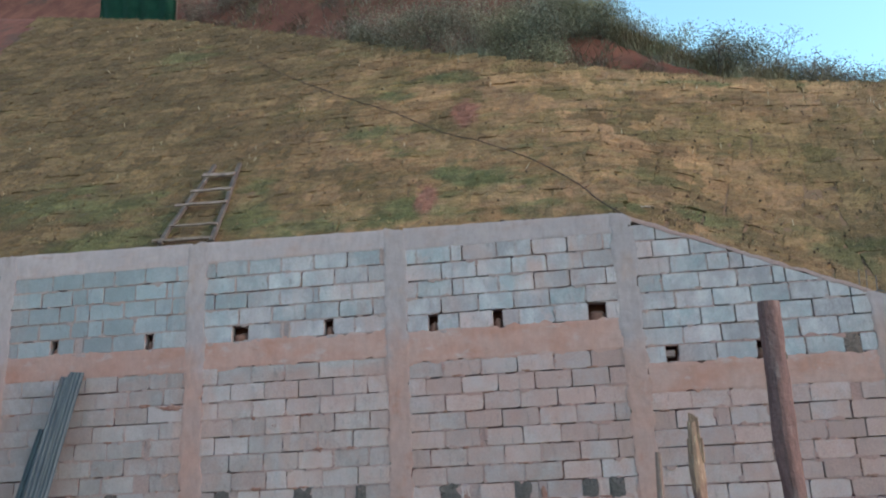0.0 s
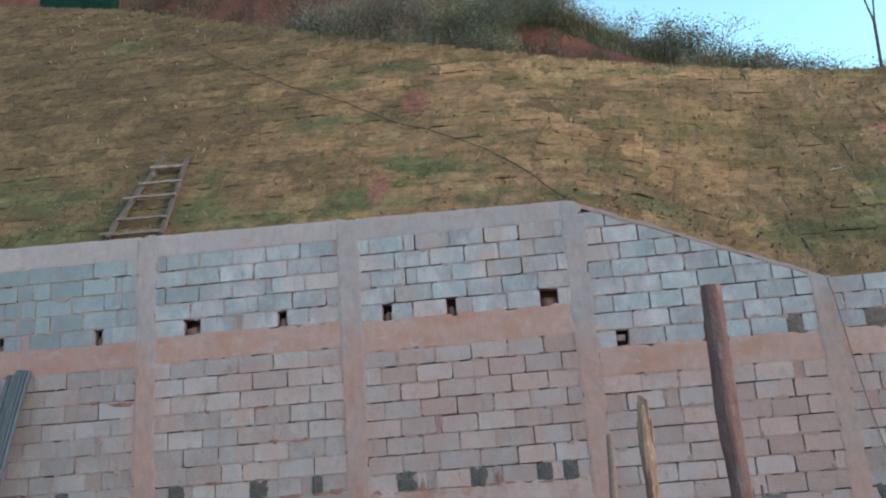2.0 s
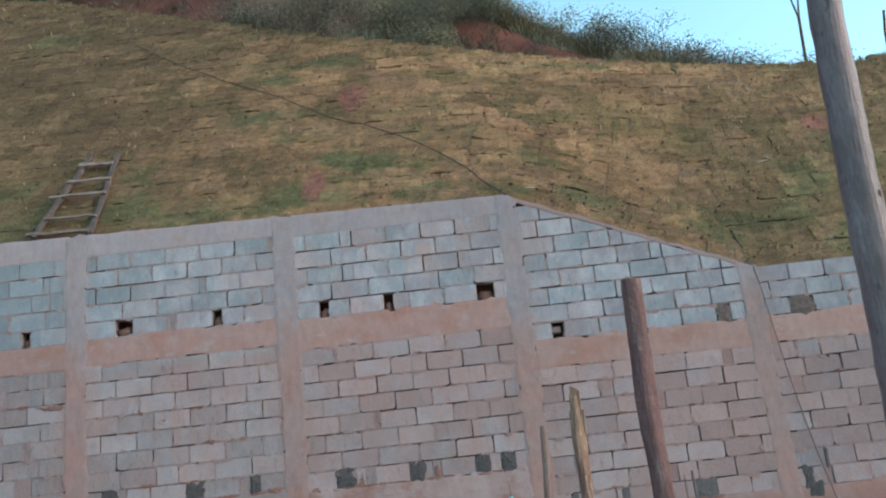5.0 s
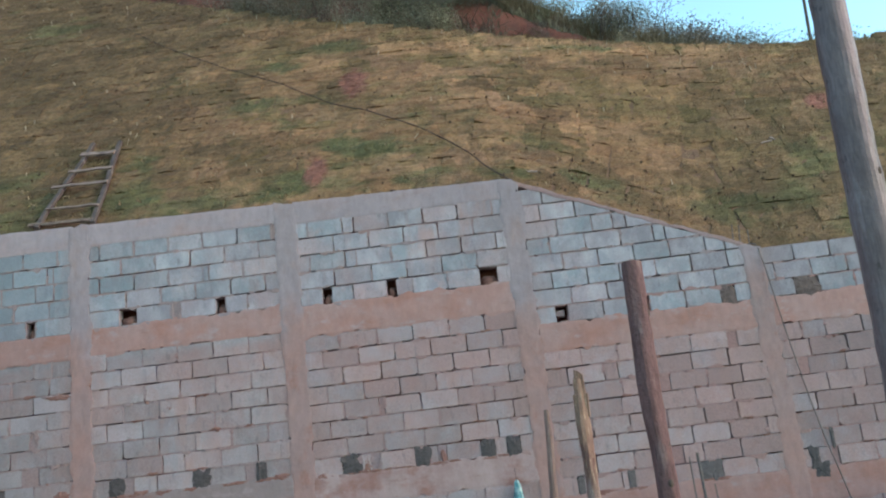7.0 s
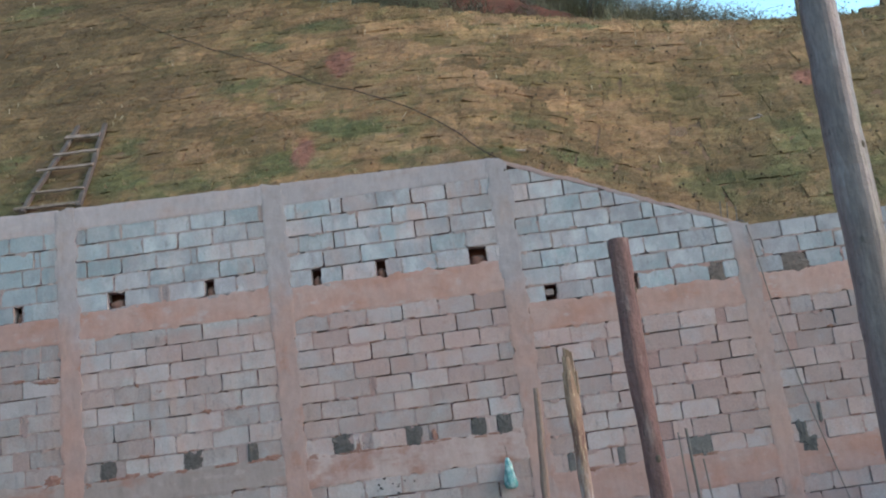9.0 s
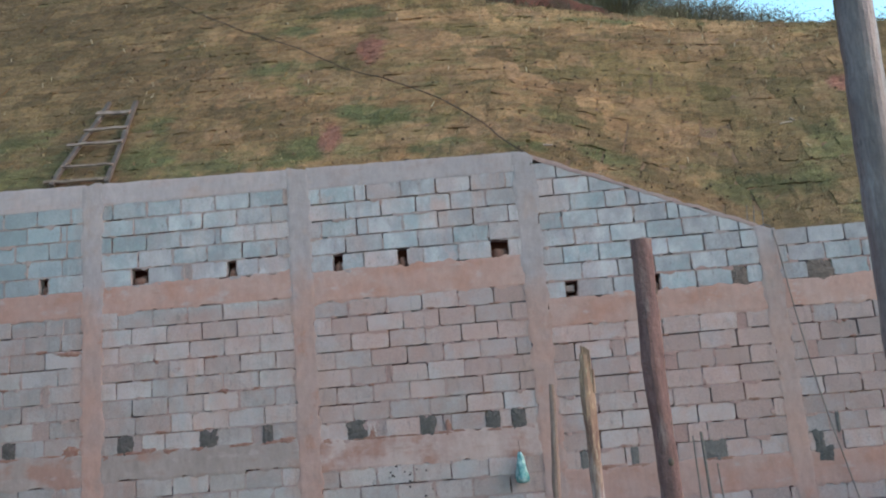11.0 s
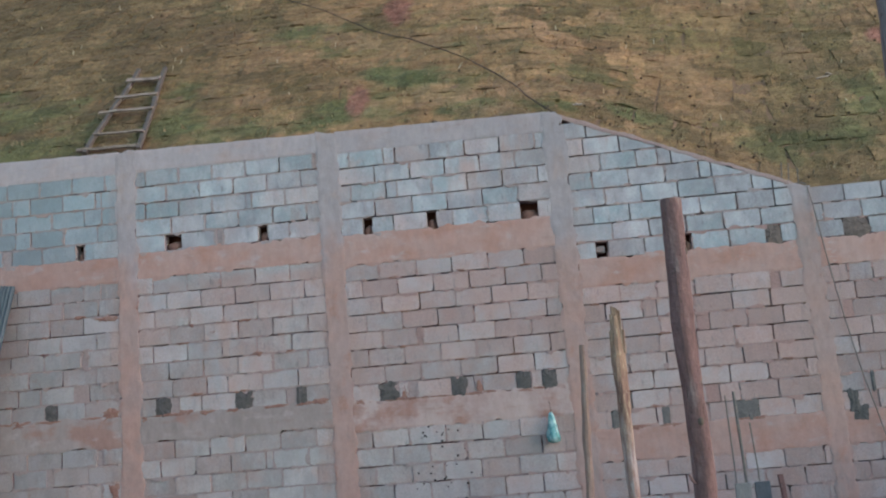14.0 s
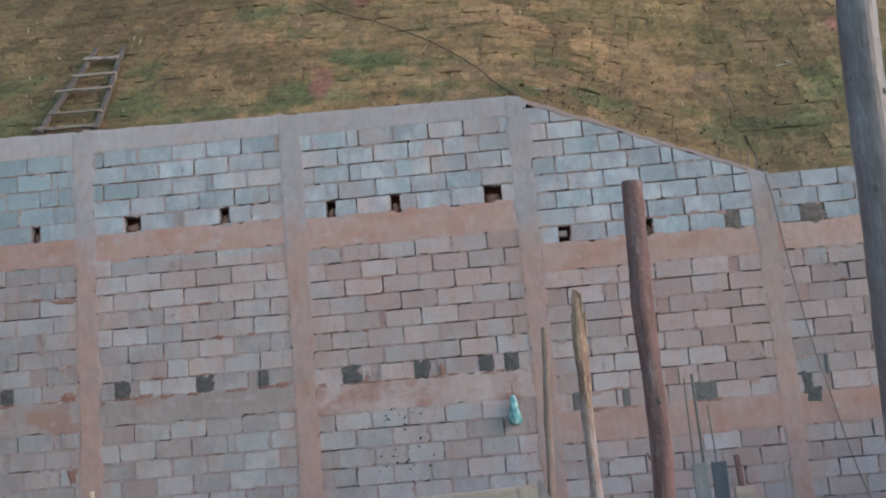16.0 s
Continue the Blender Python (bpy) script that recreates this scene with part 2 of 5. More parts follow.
M_CAP = concrete_material("grey_cap_beam", (0.345, 0.305, 0.318), (0.385, 0.332, 0.340), (0.375, 0.280, 0.262), 0.50, 0.70, 0.25)
M_PILLAR = pillar_material("pillar_concrete")
M_SMEAR = plain_material("red_clay_smear", (0.30, 0.178, 0.148), (0.25, 0.132, 0.104), 9, 0.95, 0.8, None, 60.0, (0.34, 0.245, 0.22))
M_SHADE_WALL = concrete_material("shade_wall_render", (0.30, 0.25, 0.24), (0.27, 0.235, 0.23), (0.33, 0.22, 0.19), 0.50, 0.66, 0.3)
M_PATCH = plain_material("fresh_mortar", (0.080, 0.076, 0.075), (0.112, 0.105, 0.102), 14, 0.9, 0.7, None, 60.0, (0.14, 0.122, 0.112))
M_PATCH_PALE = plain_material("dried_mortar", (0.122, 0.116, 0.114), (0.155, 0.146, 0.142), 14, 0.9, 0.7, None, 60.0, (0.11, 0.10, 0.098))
M_PATCH_BROWN = plain_material("clayey_mortar", (0.125, 0.100, 0.090), (0.165, 0.132, 0.118), 12, 0.9, 0.7, None, 60.0, (0.24, 0.16, 0.125))
M_SOIL = plain_material("red_soil", (0.125, 0.046, 0.032), (0.195, 0.078, 0.052), 1.9, 0.97, 1.0, None, 16.0, (0.085, 0.052, 0.038))
M_EARTH = plain_material("bare_earth", (0.16, 0.105, 0.066), (0.22, 0.135, 0.08), 1.3, 0.97, 0.9, None, 26.0, (0.13, 0.10, 0.055))
M_GROUND = plain_material("trodden_ground", (0.25, 0.15, 0.10), (0.31, 0.21, 0.15), 0.6, 0.97, 0.7, None, 14.0, (0.20, 0.13, 0.09))
GREEN_SPOTS = ((4.3, 0.7, 0.7, 0.35), (5.5, 1.2, 0.6, 0.4), (6.6, 0.7, 0.6, 0.4), (0.9, 0.35, 0.7, 0.16), (-2.4, 0.35, 0.9, 0.25), (-3.1, 1.0, 0.5, 0.35), (5.9, 0.45, 0.7, 0.3), (-2.0, 2.2, 0.6, 0.25), (-0.1, 0.97, 0.85, 0.32), (-1.1, 0.40, 0.9, 0.22), (2.1, 0.98, 0.45, 0.2), (2.65, 0.5, 0.4, 0.25), (-5.3, 0.85, 0.8, 0.4), (-3.2, 0.5, 0.5, 0.35),
               (-1.7, 3.2, 0.3, 0.2), (-4.7, 0.4, 0.6, 0.3), (5.1, 0.75, 0.55, 0.3), (6.4, 1.5, 0.5, 0.3), (-0.7, 3.6, 0.5, 0.2), (-6.5, 5.5, 0.8, 0.5),
               (3.0, 3.2, 0.9, 0.12), (-6.6, 1.2, 0.9, 0.5), (-4.9, 0.45, 1.0, 0.45), (-5.7, 1.15, 0.8, 0.3))
RED_SPOTS = ((-0.83, 0.66, 0.17, 0.32), (-0.42, 2.50, 0.26, 0.42), (6.2, 1.95, 0.24, 0.13))


def turf_material(name):
    """Sod: ochre thatch in drifting streaks, green where it has taken, red soil rubbed in at a few spots."""
    n = Nodes(name, 0.92)

    def spots(some):
        best = 0.0
        for x, y, a, b in some:
            v = n.t.nodes.new("ShaderNodeVectorMath")
            v.operation = 'MULTIPLY_ADD'
            n.put(v.inputs[0], n.pos)
            v.inputs[1].default_value = (1 / a, 1 / b, 0)
            v.inputs[2].default_value = (-x / a, -y / b, 0)
            w = n.t.nodes.new("ShaderNodeVectorMath")
            w.operation = 'LENGTH'
            n.put(w.inputs[0], v.outputs[0])
            near = n.math('SUBTRACT', 1.45, w.outputs["Value"])
            best = n.math('MAXIMUM', near, best)
        return best

    streak = n.noise(1.5, 8, (0.5, 1.2, 1.6), 0.66)
    c = n.mix(n.ramp(streak, 0.36, 0.62), (0.224, 0.130, 0.063), (0.365, 0.218, 0.110))
    c = n.mix(n.ramp(n.noise(1.0, 7, (0.55, 1.2, 1.5)), 0.50, 0.66, 0.0, 0.8), c, (0.199, 0.146, 0.062))
    c = n.mix(n.ramp(n.noise(2.6, 7, (0.5, 1.3, 1.7)), 0.56, 0.70, 0.0, 0.75), c, (0.397, 0.231, 0.131))
    c = n.mix(n.ramp(n.noise(5.2, 7, (0.45, 1.2, 1.6)), 0.54, 0.68, 0.0, 0.6), c, (0.150, 0.110, 0.048))
    green = n.math('ADD', spots(GREEN_SPOTS), n.math('MULTIPLY', n.math('SUBTRACT', n.noise(2.2, 7, (0.6, 1.1, 1.2)), 0.5), 4.5))
    c = n.mix(n.ramp(green, 0.05, 1.3, 0.0, 0.85), c, (0.118, 0.125, 0.054))
    wild = n.ramp(n.noise(0.75, 8, (0.6, 1, 1.2)), 0.48, 0.64, 0.0, 0.7)
    c = n.mix(wild, c, (0.175, 0.141, 0.057))
    # sods cut from different ground: each patch has its own tint
    cell = n.t.nodes.new("ShaderNodeTexVoronoi")
    cell.distance = 'CHEBYCHEV'
    cell.inputs["Scale"].default_value = 2.4
    cell.inputs["Randomness"].default_value = 0.8
    bent = n.t.nodes.new("ShaderNodeVectorMath")
    bent.operation = 'MULTIPLY_ADD'
    wave = n.t.nodes.new("ShaderNodeTexNoise")
    wave.inputs["Scale"].default_value = 6.0
    wave.inputs["Detail"].default_value = 4.0
    n.put(wave.inputs["Vector"], n.pos)
    n.put(bent.inputs[0], wave.outputs["Color"])
    bent.inputs[1].default_value = (0.22, 0.20, 0.10)
    n.put(bent.inputs[2], n.pos)
    flat = n.t.nodes.new("ShaderNodeVectorMath")
    flat.operation = 'MULTIPLY'
    n.put(flat.inputs[0], bent.outputs[0])
    flat.inputs[1].default_value = (0.85, 1.35, 0.0)
    n.put(cell.inputs["Vector"], flat.outputs[0])
    tints = n.t.nodes.new("ShaderNodeSeparateColor")
    n.put(tints.inputs[0], cell.outputs["Color"])
    c = n.mix(n.ramp(tints.outputs[0], 0.35, 1.0, 0.0, 0.5), c, (0.397, 0.241, 0.122))
    c = n.mix(n.ramp(tints.outputs[1], 0.50, 1.0, 0.0, 0.5), c, (0.146, 0.126, 0.048))
    c = n.mix(n.ramp(tints.outputs[2], 0.60, 1.0, 0.0, 0.65), c, (0.153, 0.094, 0.048))
    c = n.mix(n.ramp(n.math('FRACT', n.math('MULTIPLY', tints.outputs[0], 5.3)), 0.60, 1.0, 0.0, 0.42), c, (0.354, 0.212, 0.127))
    along_x = n.t.nodes.new("ShaderNodeSeparateXYZ")
    n.put(along_x.inputs[0], n.pos)
    # painted shade: the turf colour falls to dark brown towards the left
    left_shade = n.math('ADD', n.math('MULTIPLY', along_x.outputs["X"], -0.085), n.noise(0.9, 5))
    c = n.mix(n.ramp(left_shade, 0.47, 0.98, 0.0, 0.88), c, (0.125, 0.086, 0.042))
    # turf turns darker olive-brown towards the right and the lower edge
    low = n.math('MULTIPLY', n.math('SUBTRACT', 1.0, along_x.outputs["Y"]), 0.25)
    low_right = n.math('ADD', n.math('ADD', n.math('MULTIPLY', along_x.outputs["X"], 0.14), low), n.noise(2.6, 7, (0.6, 1.2, 1.4)))
    c = n.mix(n.ramp(low_right, 0.70, 1.3, 0.0, 0.75), c, (0.155, 0.112, 0.056))
    c = n.mix(n.ramp(green, 0.35, 1.4, 0.0, 0.6), c, (0.109, 0.123, 0.050))
    red = n.math('ADD', spots(RED_SPOTS), n.math('MULTIPLY', n.math('SUBTRACT', n.noise(5, 5), 0.5), 1.2))
    c = n.mix(n.ramp(red, 0.35, 0.9, 0.0, 0.85), c, (0.275, 0.118, 0.088))
    c = n.scale_colour(c, n.ramp(n.isl, 0.0, 1.0, 0.78, 1.22))
    c = n.scale_colour(c, n.ramp(n.obj, 0.0, 1.0, 0.94, 1.06))
    c = n.scale_colour(c, n.ramp(n.noise(6, 5, (0.45, 1.1, 1.5), 0.6), 0.30, 0.70, 0.80, 1.22))
    c = n.scale_colour(c, n.ramp(n.noise(30, 5, (0.5, 1, 1.2)), 0.28, 0.72, 0.76, 1.22))
    c = n.scale_colour(c, n.ramp(tints.outputs[1], 0.0, 1.0, 1.10, 0.88))
    c = n.mix(1.0, c, (1.01, 1.0, 0.97), 'MULTIPLY')
    return n.done(c, 0.8, 45, 0.03)


M_TURF = turf_material("sod_turf")
M_LEAF = plant_material("bush_leaf", (0.301, 0.311, 0.200), (0.364, 0.353, 0.234), (0.153, 0.162, 0.106), 2.2, 0.85, 0.25)
M_LEAF_GREY = plant_material("bush_leaf_grey", (0.354, 0.352, 0.267), (0.427, 0.402, 0.308), (0.179, 0.178, 0.135), 2.2, 0.85, 0.25)
M_LEAF_DARK = plant_material("bush_leaf_dark", (0.182, 0.203, 0.152), (0.238, 0.250, 0.183), (0.097, 0.107, 0.082), 2.2, 0.85, 0.25)
M_SCRUB = plant_material("brown_scrub", (0.265, 0.238, 0.194), (0.216, 0.200, 0.162), (0.135, 0.124, 0.108), 2.4, 0.85, 0.3)
M_OLIVE = plant_material("olive_grass", (0.31, 0.275, 0.175), (0.25, 0.23, 0.155), (0.33, 0.28, 0.185), 1.3, 0.85, 0.25)
M_STRAW = plant_material("dry_grass", (0.27, 0.22, 0.125), (0.22, 0.18, 0.10), (0.17, 0.16, 0.085), 0.9, 0.85, 0.3)
M_PALE_STRAW = plant_material("pale_straw", (0.46, 0.37, 0.24), (0.38, 0.29, 0.17), (0.30, 0.22, 0.12), 1.5, 0.85, 0.3)
M_TWIG = plain_material("twig_bark", (0.085, 0.07, 0.055), (0.13, 0.105, 0.085), 9, 0.9)
M_LADDER = plain_material("grey_ladder_wood", (0.125, 0.103, 0.088), (0.085, 0.068, 0.058), 6, 0.85, 0.4, (1, 1, 1), 70.0, (0.19, 0.165, 0.145))
M_RUNG = plain_material("ladder_rung_wood", (0.29, 0.225, 0.185), (0.21, 0.16, 0.13), 9, 0.85, 0.5, None, 60.0, (0.14, 0.108, 0.09))
M_POST = log_material("red_brown_log", (0.200, 0.118, 0.109), (0.140, 0.079, 0.074), (0.268, 0.195, 0.180), (0.052, 0.030, 0.027))
M_POLE = log_material("grey_weathered_log", (0.200, 0.160, 0.158), (0.140, 0.108, 0.108), (0.275, 0.250, 0.250), (0.070, 0.055, 0.052), 0.42, 0.35)
peel = Nodes("peeled_stick", 0.85)
up_z = peel.t.nodes.new("ShaderNodeSeparateXYZ")
peel.put(up_z.inputs[0], peel.pos)
height = peel.math('ADD', up_z.outputs["Z"], peel.math('MULTIPLY', peel.math('SUBTRACT', peel.noise(11, 6, (2, 2, 0.5)), 0.5), 0.9))
wood = peel.mix(peel.ramp(peel.noise(16, 6, (2, 2, 0.5)), 0.38, 0.62), (0.165, 0.098, 0.080), (0.285, 0.188, 0.138))
wood = peel.mix(peel.ramp(height, 2.5, 2.85, 0.0, 0.45), wood, (0.38, 0.262, 0.175))
wood = peel.mix(peel.ramp(peel.noise(30, 5, (2, 2, 0.3)), 0.56, 0.66, 0.0, 0.85), wood, (0.52, 0.43, 0.29))
wood = peel.mix(peel.ramp(peel.noise(22, 5, (3, 3, 0.35)), 0.60, 0.70, 0.0, 0.8), wood, (0.12, 0.075, 0.05))
bark = peel.mix(peel.ramp(peel.noise(9, 6, (2, 2, 0.5)), 0.4, 0.62), (0.42, 0.36, 0.335), (0.29, 0.195, 0.16))
M_STICK = peel.done(peel.mix(peel.ramp(height, 1.95, 2.45), bark, wood), 0.8, 55, 0.01)
M_STICK_THIN = plain_material("thin_stick", (0.31, 0.225, 0.185), (0.24, 0.165, 0.135), 10, 0.85, 0.5, (2, 2, 0.4), 60.0)
M_PLANK = plain_material("form_plank", (0.43, 0.35, 0.285), (0.36, 0.29, 0.235), 5, 0.8, 0.4, (0.4, 2, 2), 60.0, (0.29, 0.225, 0.18))
M_BOARD = plain_material("blue_grey_sheet", (0.070, 0.095, 0.115), (0.100, 0.128, 0.145), 6, 0.6, 0.3, (3, 3, 0.3), 50.0, (0.052, 0.064, 0.078))
M_FORM = plain_material("grey_form_board", (0.20, 0.205, 0.205), (0.26, 0.25, 0.24), 6, 0.8, 0.3, (2, 2, 0.4), 50.0)
M_FORM_DARK = plain_material("dark_form_board", (0.065, 0.08, 0.095), (0.09, 0.10, 0.115), 6, 0.7, 0.3, (2, 2, 0.4), 50.0)
M_REBAR = plain_material("dull_rebar", (0.13, 0.13, 0.13), (0.18, 0.155, 0.135), 20, 0.7, 0.4)
M_CABLE = plain_material("dark_hose", (0.055, 0.038, 0.030), (0.085, 0.058, 0.045), 9, 0.7, 0.1)
M_CORD = plain_material("grey_cord", (0.15, 0.135, 0.125), (0.20, 0.18, 0.165), 9, 0.8, 0.1)
M_CLOD = plain_material("dark_clod", (0.07, 0.05, 0.035), (0.10, 0.07, 0.05), 20, 0.95)
M_SPATTER = plain_material("dark_spatter", (0.03, 0.03, 0.03), (0.05, 0.045, 0.045), 20, 0.8)
M_STAKE = plain_material("pale_stake", (0.62, 0.55, 0.40), (0.52, 0.45, 0.32), 9, 0.8)
M_NET = plain_material("green_net", (0.014, 0.070, 0.042), (0.022, 0.10, 0.062), 3, 0.8, 0.2)
M_FILL = plain_material("red_fill", (0.18, 0.092, 0.070), (0.24, 0.128, 0.098), 9, 0.97, 0.8, None, 30.0)
M_STONE = plain_material("broken_block", (0.30, 0.235, 0.22), (0.25, 0.19, 0.175), 14, 0.95, 0.7)
bag = Nodes("teal_plastic", 0.25)
bag.b.inputs["Specular IOR Level"].default_value = 0.6
M_BAG = bag.done(bag.mix(bag.ramp(bag.noise(14, 4), 0.4, 0.62), (0.09, 0.28, 0.29), (0.33, 0.54, 0.54)), 0.6, 30, 0.02)

# ---------------------------------------------------------------- helpers


def finish(name, bm, material, smooth=False):
    me = bpy.data.meshes.new(name)
    bm.normal_update()
    bm.to_mesh(me)
    bm.free()
    for m in material if isinstance(material, list) else [material]:
        me.materials.append(m)
    if smooth:
        for p in me.polygons:
            p.use_smooth = True
    return me


def adopt(ob, parent):
    ob.parent = parent
    ob.matrix_parent_inverse = parent.matrix_basis.inverted()
    return ob


def part(name, bm, material, parent=None, label="", smooth=False):
    ob = new(name, finish(name, bm, material, smooth))
    if parent:
        adopt(ob, parent)
    return tagged(ob, label)


def thing(name, place, label, category, group="", kind=""):
    ob = new(name)
    ob.empty_display_size = 0.1
    ob.location = place
    return tagged(ob, label, category, group, kind)


def box(bm, lo, hi, m=None):
    vs = [bm.verts.new((x, y, z)) for x in (lo[0], hi[0]) for y in (lo[1], hi[1]) for z in (lo[2], hi[2])]
    for f in ((0, 1, 3, 2), (4, 6, 7, 5), (0, 4, 5, 1), (2, 3, 7, 6), (0, 2, 6, 4), (1, 5, 7, 3)):
        bm.faces.new([vs[i] for i in f])
    if m is not None:
        bmesh.ops.transform(bm, matrix=m, verts=vs)
    return vs


def plank(bm, a, b, width, thick, up=(0, 0, 1), rough=0.002):
    """A sawn board from a to b: chamfered, slightly bowed."""
    a, b = Vector(a), Vector(b)
    d = (b - a).normalized()
    side = d.cross(Vector(up)).normalized()
    top = side.cross(d)
    c = min(width, thick) * 0.14
    ring = [(-1, -1, 1, 0), (-1, -1, 0, 1), (-1, 1, 0, -1), (-1, 1, 1, 0), (1, 1, -1, 0), (1, 1, 0, -1), (1, -1, 0, 1), (1, -1, -1, 0)]
    rows = []
    for k in range(7):
        p = a.lerp(b, k / 6)
        p = p + side * random.gauss(0, rough) + top * random.gauss(0, rough)
        rows.append([bm.verts.new(p + side * (s * width / 2 + u * c) + top * (t * thick / 2 + v * c)) for s, t, u, v in ring])
    for r, q in zip(rows, rows[1:]):
        for i in range(8):
            bm.faces.new((r[i], r[(i + 1) % 8], q[(i + 1) % 8], q[i]))
    bm.faces.new(rows[0][::-1])
    bm.faces.new(rows[-1])


def tube(bm, pts, radii, n=8, lump=0.0, cap=True):
    rows = []
    pts = [Vector(p) for p in pts]
    for k, p in enumerate(pts):
        d = (pts[min(k + 1, len(pts) - 1)] - pts[max(k - 1, 0)]).normalized()
        u = d.orthogonal().normalized() if abs(d.z) < 0.9 else d.cross(Vector((0, 1, 0))).normalized()
        v = d.cross(u)
        ring = []
        for i in range(n):
            a = 2 * math.pi * i / n
            r = radii[k] * (1 + lump * noise.noise(Vector((p.x * 3 + math.cos(a), p.y * 3 + math.sin(a), p.z * 3.0))))
            ring.append(bm.verts.new(p + (u * math.cos(a) + v * math.sin(a)) * r))
        rows.append(ring)
    for r, q in zip(rows, rows[1:]):
        for i in range(n):
            bm.faces.new((r[i], r[(i + 1) % n], q[(i + 1) % n], q[i]))
    if cap:
        bm.faces.new(rows[0][::-1])
        bm.faces.new(rows[-1])


def along(points, t):
    """A place on a smooth line through a few points, t from 0 to 1."""
    f = t * (len(points) - 1)
    i = min(int(f), len(points) - 2)
    p = [Vector(points[max(0, min(len(points) - 1, i + k))]) for k in (-1, 0, 1, 2)]
    u = f - i
    return 0.5 * (2 * p[1] + (p[2] - p[0]) * u + (2 * p[0] - 5 * p[1] + 4 * p[2] - p[3]) * u * u + (3 * p[1] - p[0] - 3 * p[2] + p[3]) * u ** 3)


def sstep(a, b, v):
    u = min(1.0, max(0.0, (v - a) / (b - a)))
    return u * u * (3 - 2 * u)


# ---------------------------------------------------------------- the lie of the land
FLOOR = 0.8


def wall_top(x):
    if x < 1.5:
        return 5.745 - 0.0155 * x
    if x < 4.2:
        return 5.72 - (x - 1.5) * 0.43
    return 4.56 - 0.01 * (x - 4.2)


def slope_z(x, y):
    low, high = wall_top(x) - 0.03, 5.72 - 0.62 * sstep(-0.5, 6.5, x)
    w = sstep(0.0, 3.2, y - 0.15)
    return low * (1 - w) + high * w + 1.11 * (y - 0.1)


def crest_y(x):
    return float(np.interp(x, (-30, -12.8, -7.8, -5.3, -3.1, -1.3, 0.3, 2.2, 4.7, 7.0, 7.6, 8.3, 10.5, 30),
                           (14, 9.1, 7.6, 6.45, 5.46, 4.6, 4.0, 3.52, 3.26, 3.03, 2.95, 3.12, 3.6, 5.0)))


def bank_height(x):
    return float(np.interp(x, (-40, -3, 0.5, 2.4, 3.4, 4.2, 4.9, 40), (7, 6, 3.2, 1.25, 0.8, 0.3, 0.0, 0.0)))


def land_z(x, y):
    yc = crest_y(x)
    if y <= yc:
        return slope_z(x, y)
    d, h = y - yc, bank_height(x)
    z = slope_z(x, yc) + 0.10 * min(d, 0.8) * (1 if h > 0.1 else -1)
    z += h * sstep(0.5, 0.5 + 0.55 * h + 0.3, d)
    return z + (0.10 * d if h > 0.1 else -0.12 * d) * sstep(1, 8, d)


def land_normal(x, y):
    e = 0.05
    return Vector((slope_z(x - e, y) - slope_z(x + e, y), slope_z(x, y - e) - slope_z(x, y + e), 2 * e)).normalized()

# ---------------------------------------------------------------- ground and hillside
bm = bmesh.new()
xs = [-900, -300, -100, -50] + [-30 + 2 * k for k in range(31)] + [50, 100, 300, 900]
ys = [-900, -300, -100, -40] + [-24 + 2 * k for k in range(13)] + [20, 60, 200, 900]
grid = [[bm.verts.new((x, y, FLOOR + (0.03 * noise.noise(Vector((x * 0.4, y * 0.4, 0))) - 0.03 if abs(x) < 40 and -30 < y < 0.5 else -0.06))) for y in ys] for x in xs]
for a, b in zip(grid, grid[1:]):
    for k in range(len(ys) - 1):
        bm.faces.new((a[k], b[k], b[k + 1], a[k + 1]))
tagged(part("ground", bm, M_GROUND), "trodden reddish bare earth yard before the wall", "ground", kind="structure")


def is_bare(x, y):
    """Places where the red soil shows through the turf."""
    return x < -12.1 - 0.25 * (y - 8)


bm = bmesh.new()
xs = [-60, -45, -35, -28, -23, -19, -17] + [-15.5 + 0.14 * k for k in range(186)] + [11, 12.5, 15, 19, 25, 35, 60]
us = [k / 54 for k in range(55)]
ds = [0.1 * k for k in range(1, 12)] + [1.1 + 0.22 * k for k in range(1, 16)] + [5, 6, 8, 11, 16, 25, 40, 80]
grid = []
for x in xs:
    row = [bm.verts.new((x, 0.21, FLOOR - 0.1)), bm.verts.new((x, 0.21, wall_top(x) - 0.2)), bm.verts.new((x, 0.135, wall_top(x) - 0.03))]
    yc = crest_y(x)
    for u in us:
        y = 0.15 + u * (yc - 0.15)
        lump = 0.035 * noise.noise(Vector((x * 1.6, y * 1.6, 3))) * min(1, u * 8)
        row.append(bm.verts.new((x, y, slope_z(x, y) - 0.028 + lump * 0.4)))
    for d in ds:
        y = yc + d
        lump = (0.07 + 0.23 * (1 - sstep(-0.5, 1.5, x))) * noise.fractal(Vector((x * 0.8, y * 0.8, 7)), 1, 2, 4) * min(1, d) + 0.05 * noise.fractal(Vector((x * 3.1, y * 3.1, 2)), 0.7, 2, 4) * min(1, d)
        row.append(bm.verts.new((x, y + lump * 0.5, land_z(x, y) - 0.05 + lump)))
    grid.append(row)
for a, b in zip(grid, grid[1:]):
    for k in range(len(a) - 1):
        f = bm.faces.new((a[k], b[k], b[k + 1], a[k + 1]))
        x, y = f.calc_center_median().xy
        red = k < 3 or k > 57 or is_bare(x, y)
        f.material_index = 1 if red else 0
        f.smooth = True
hill = part("hillside", bm, [M_EARTH, M_SOIL])
tagged(hill, "steep earth bank above the wall with a red soil cut", "hillside", kind="structure")

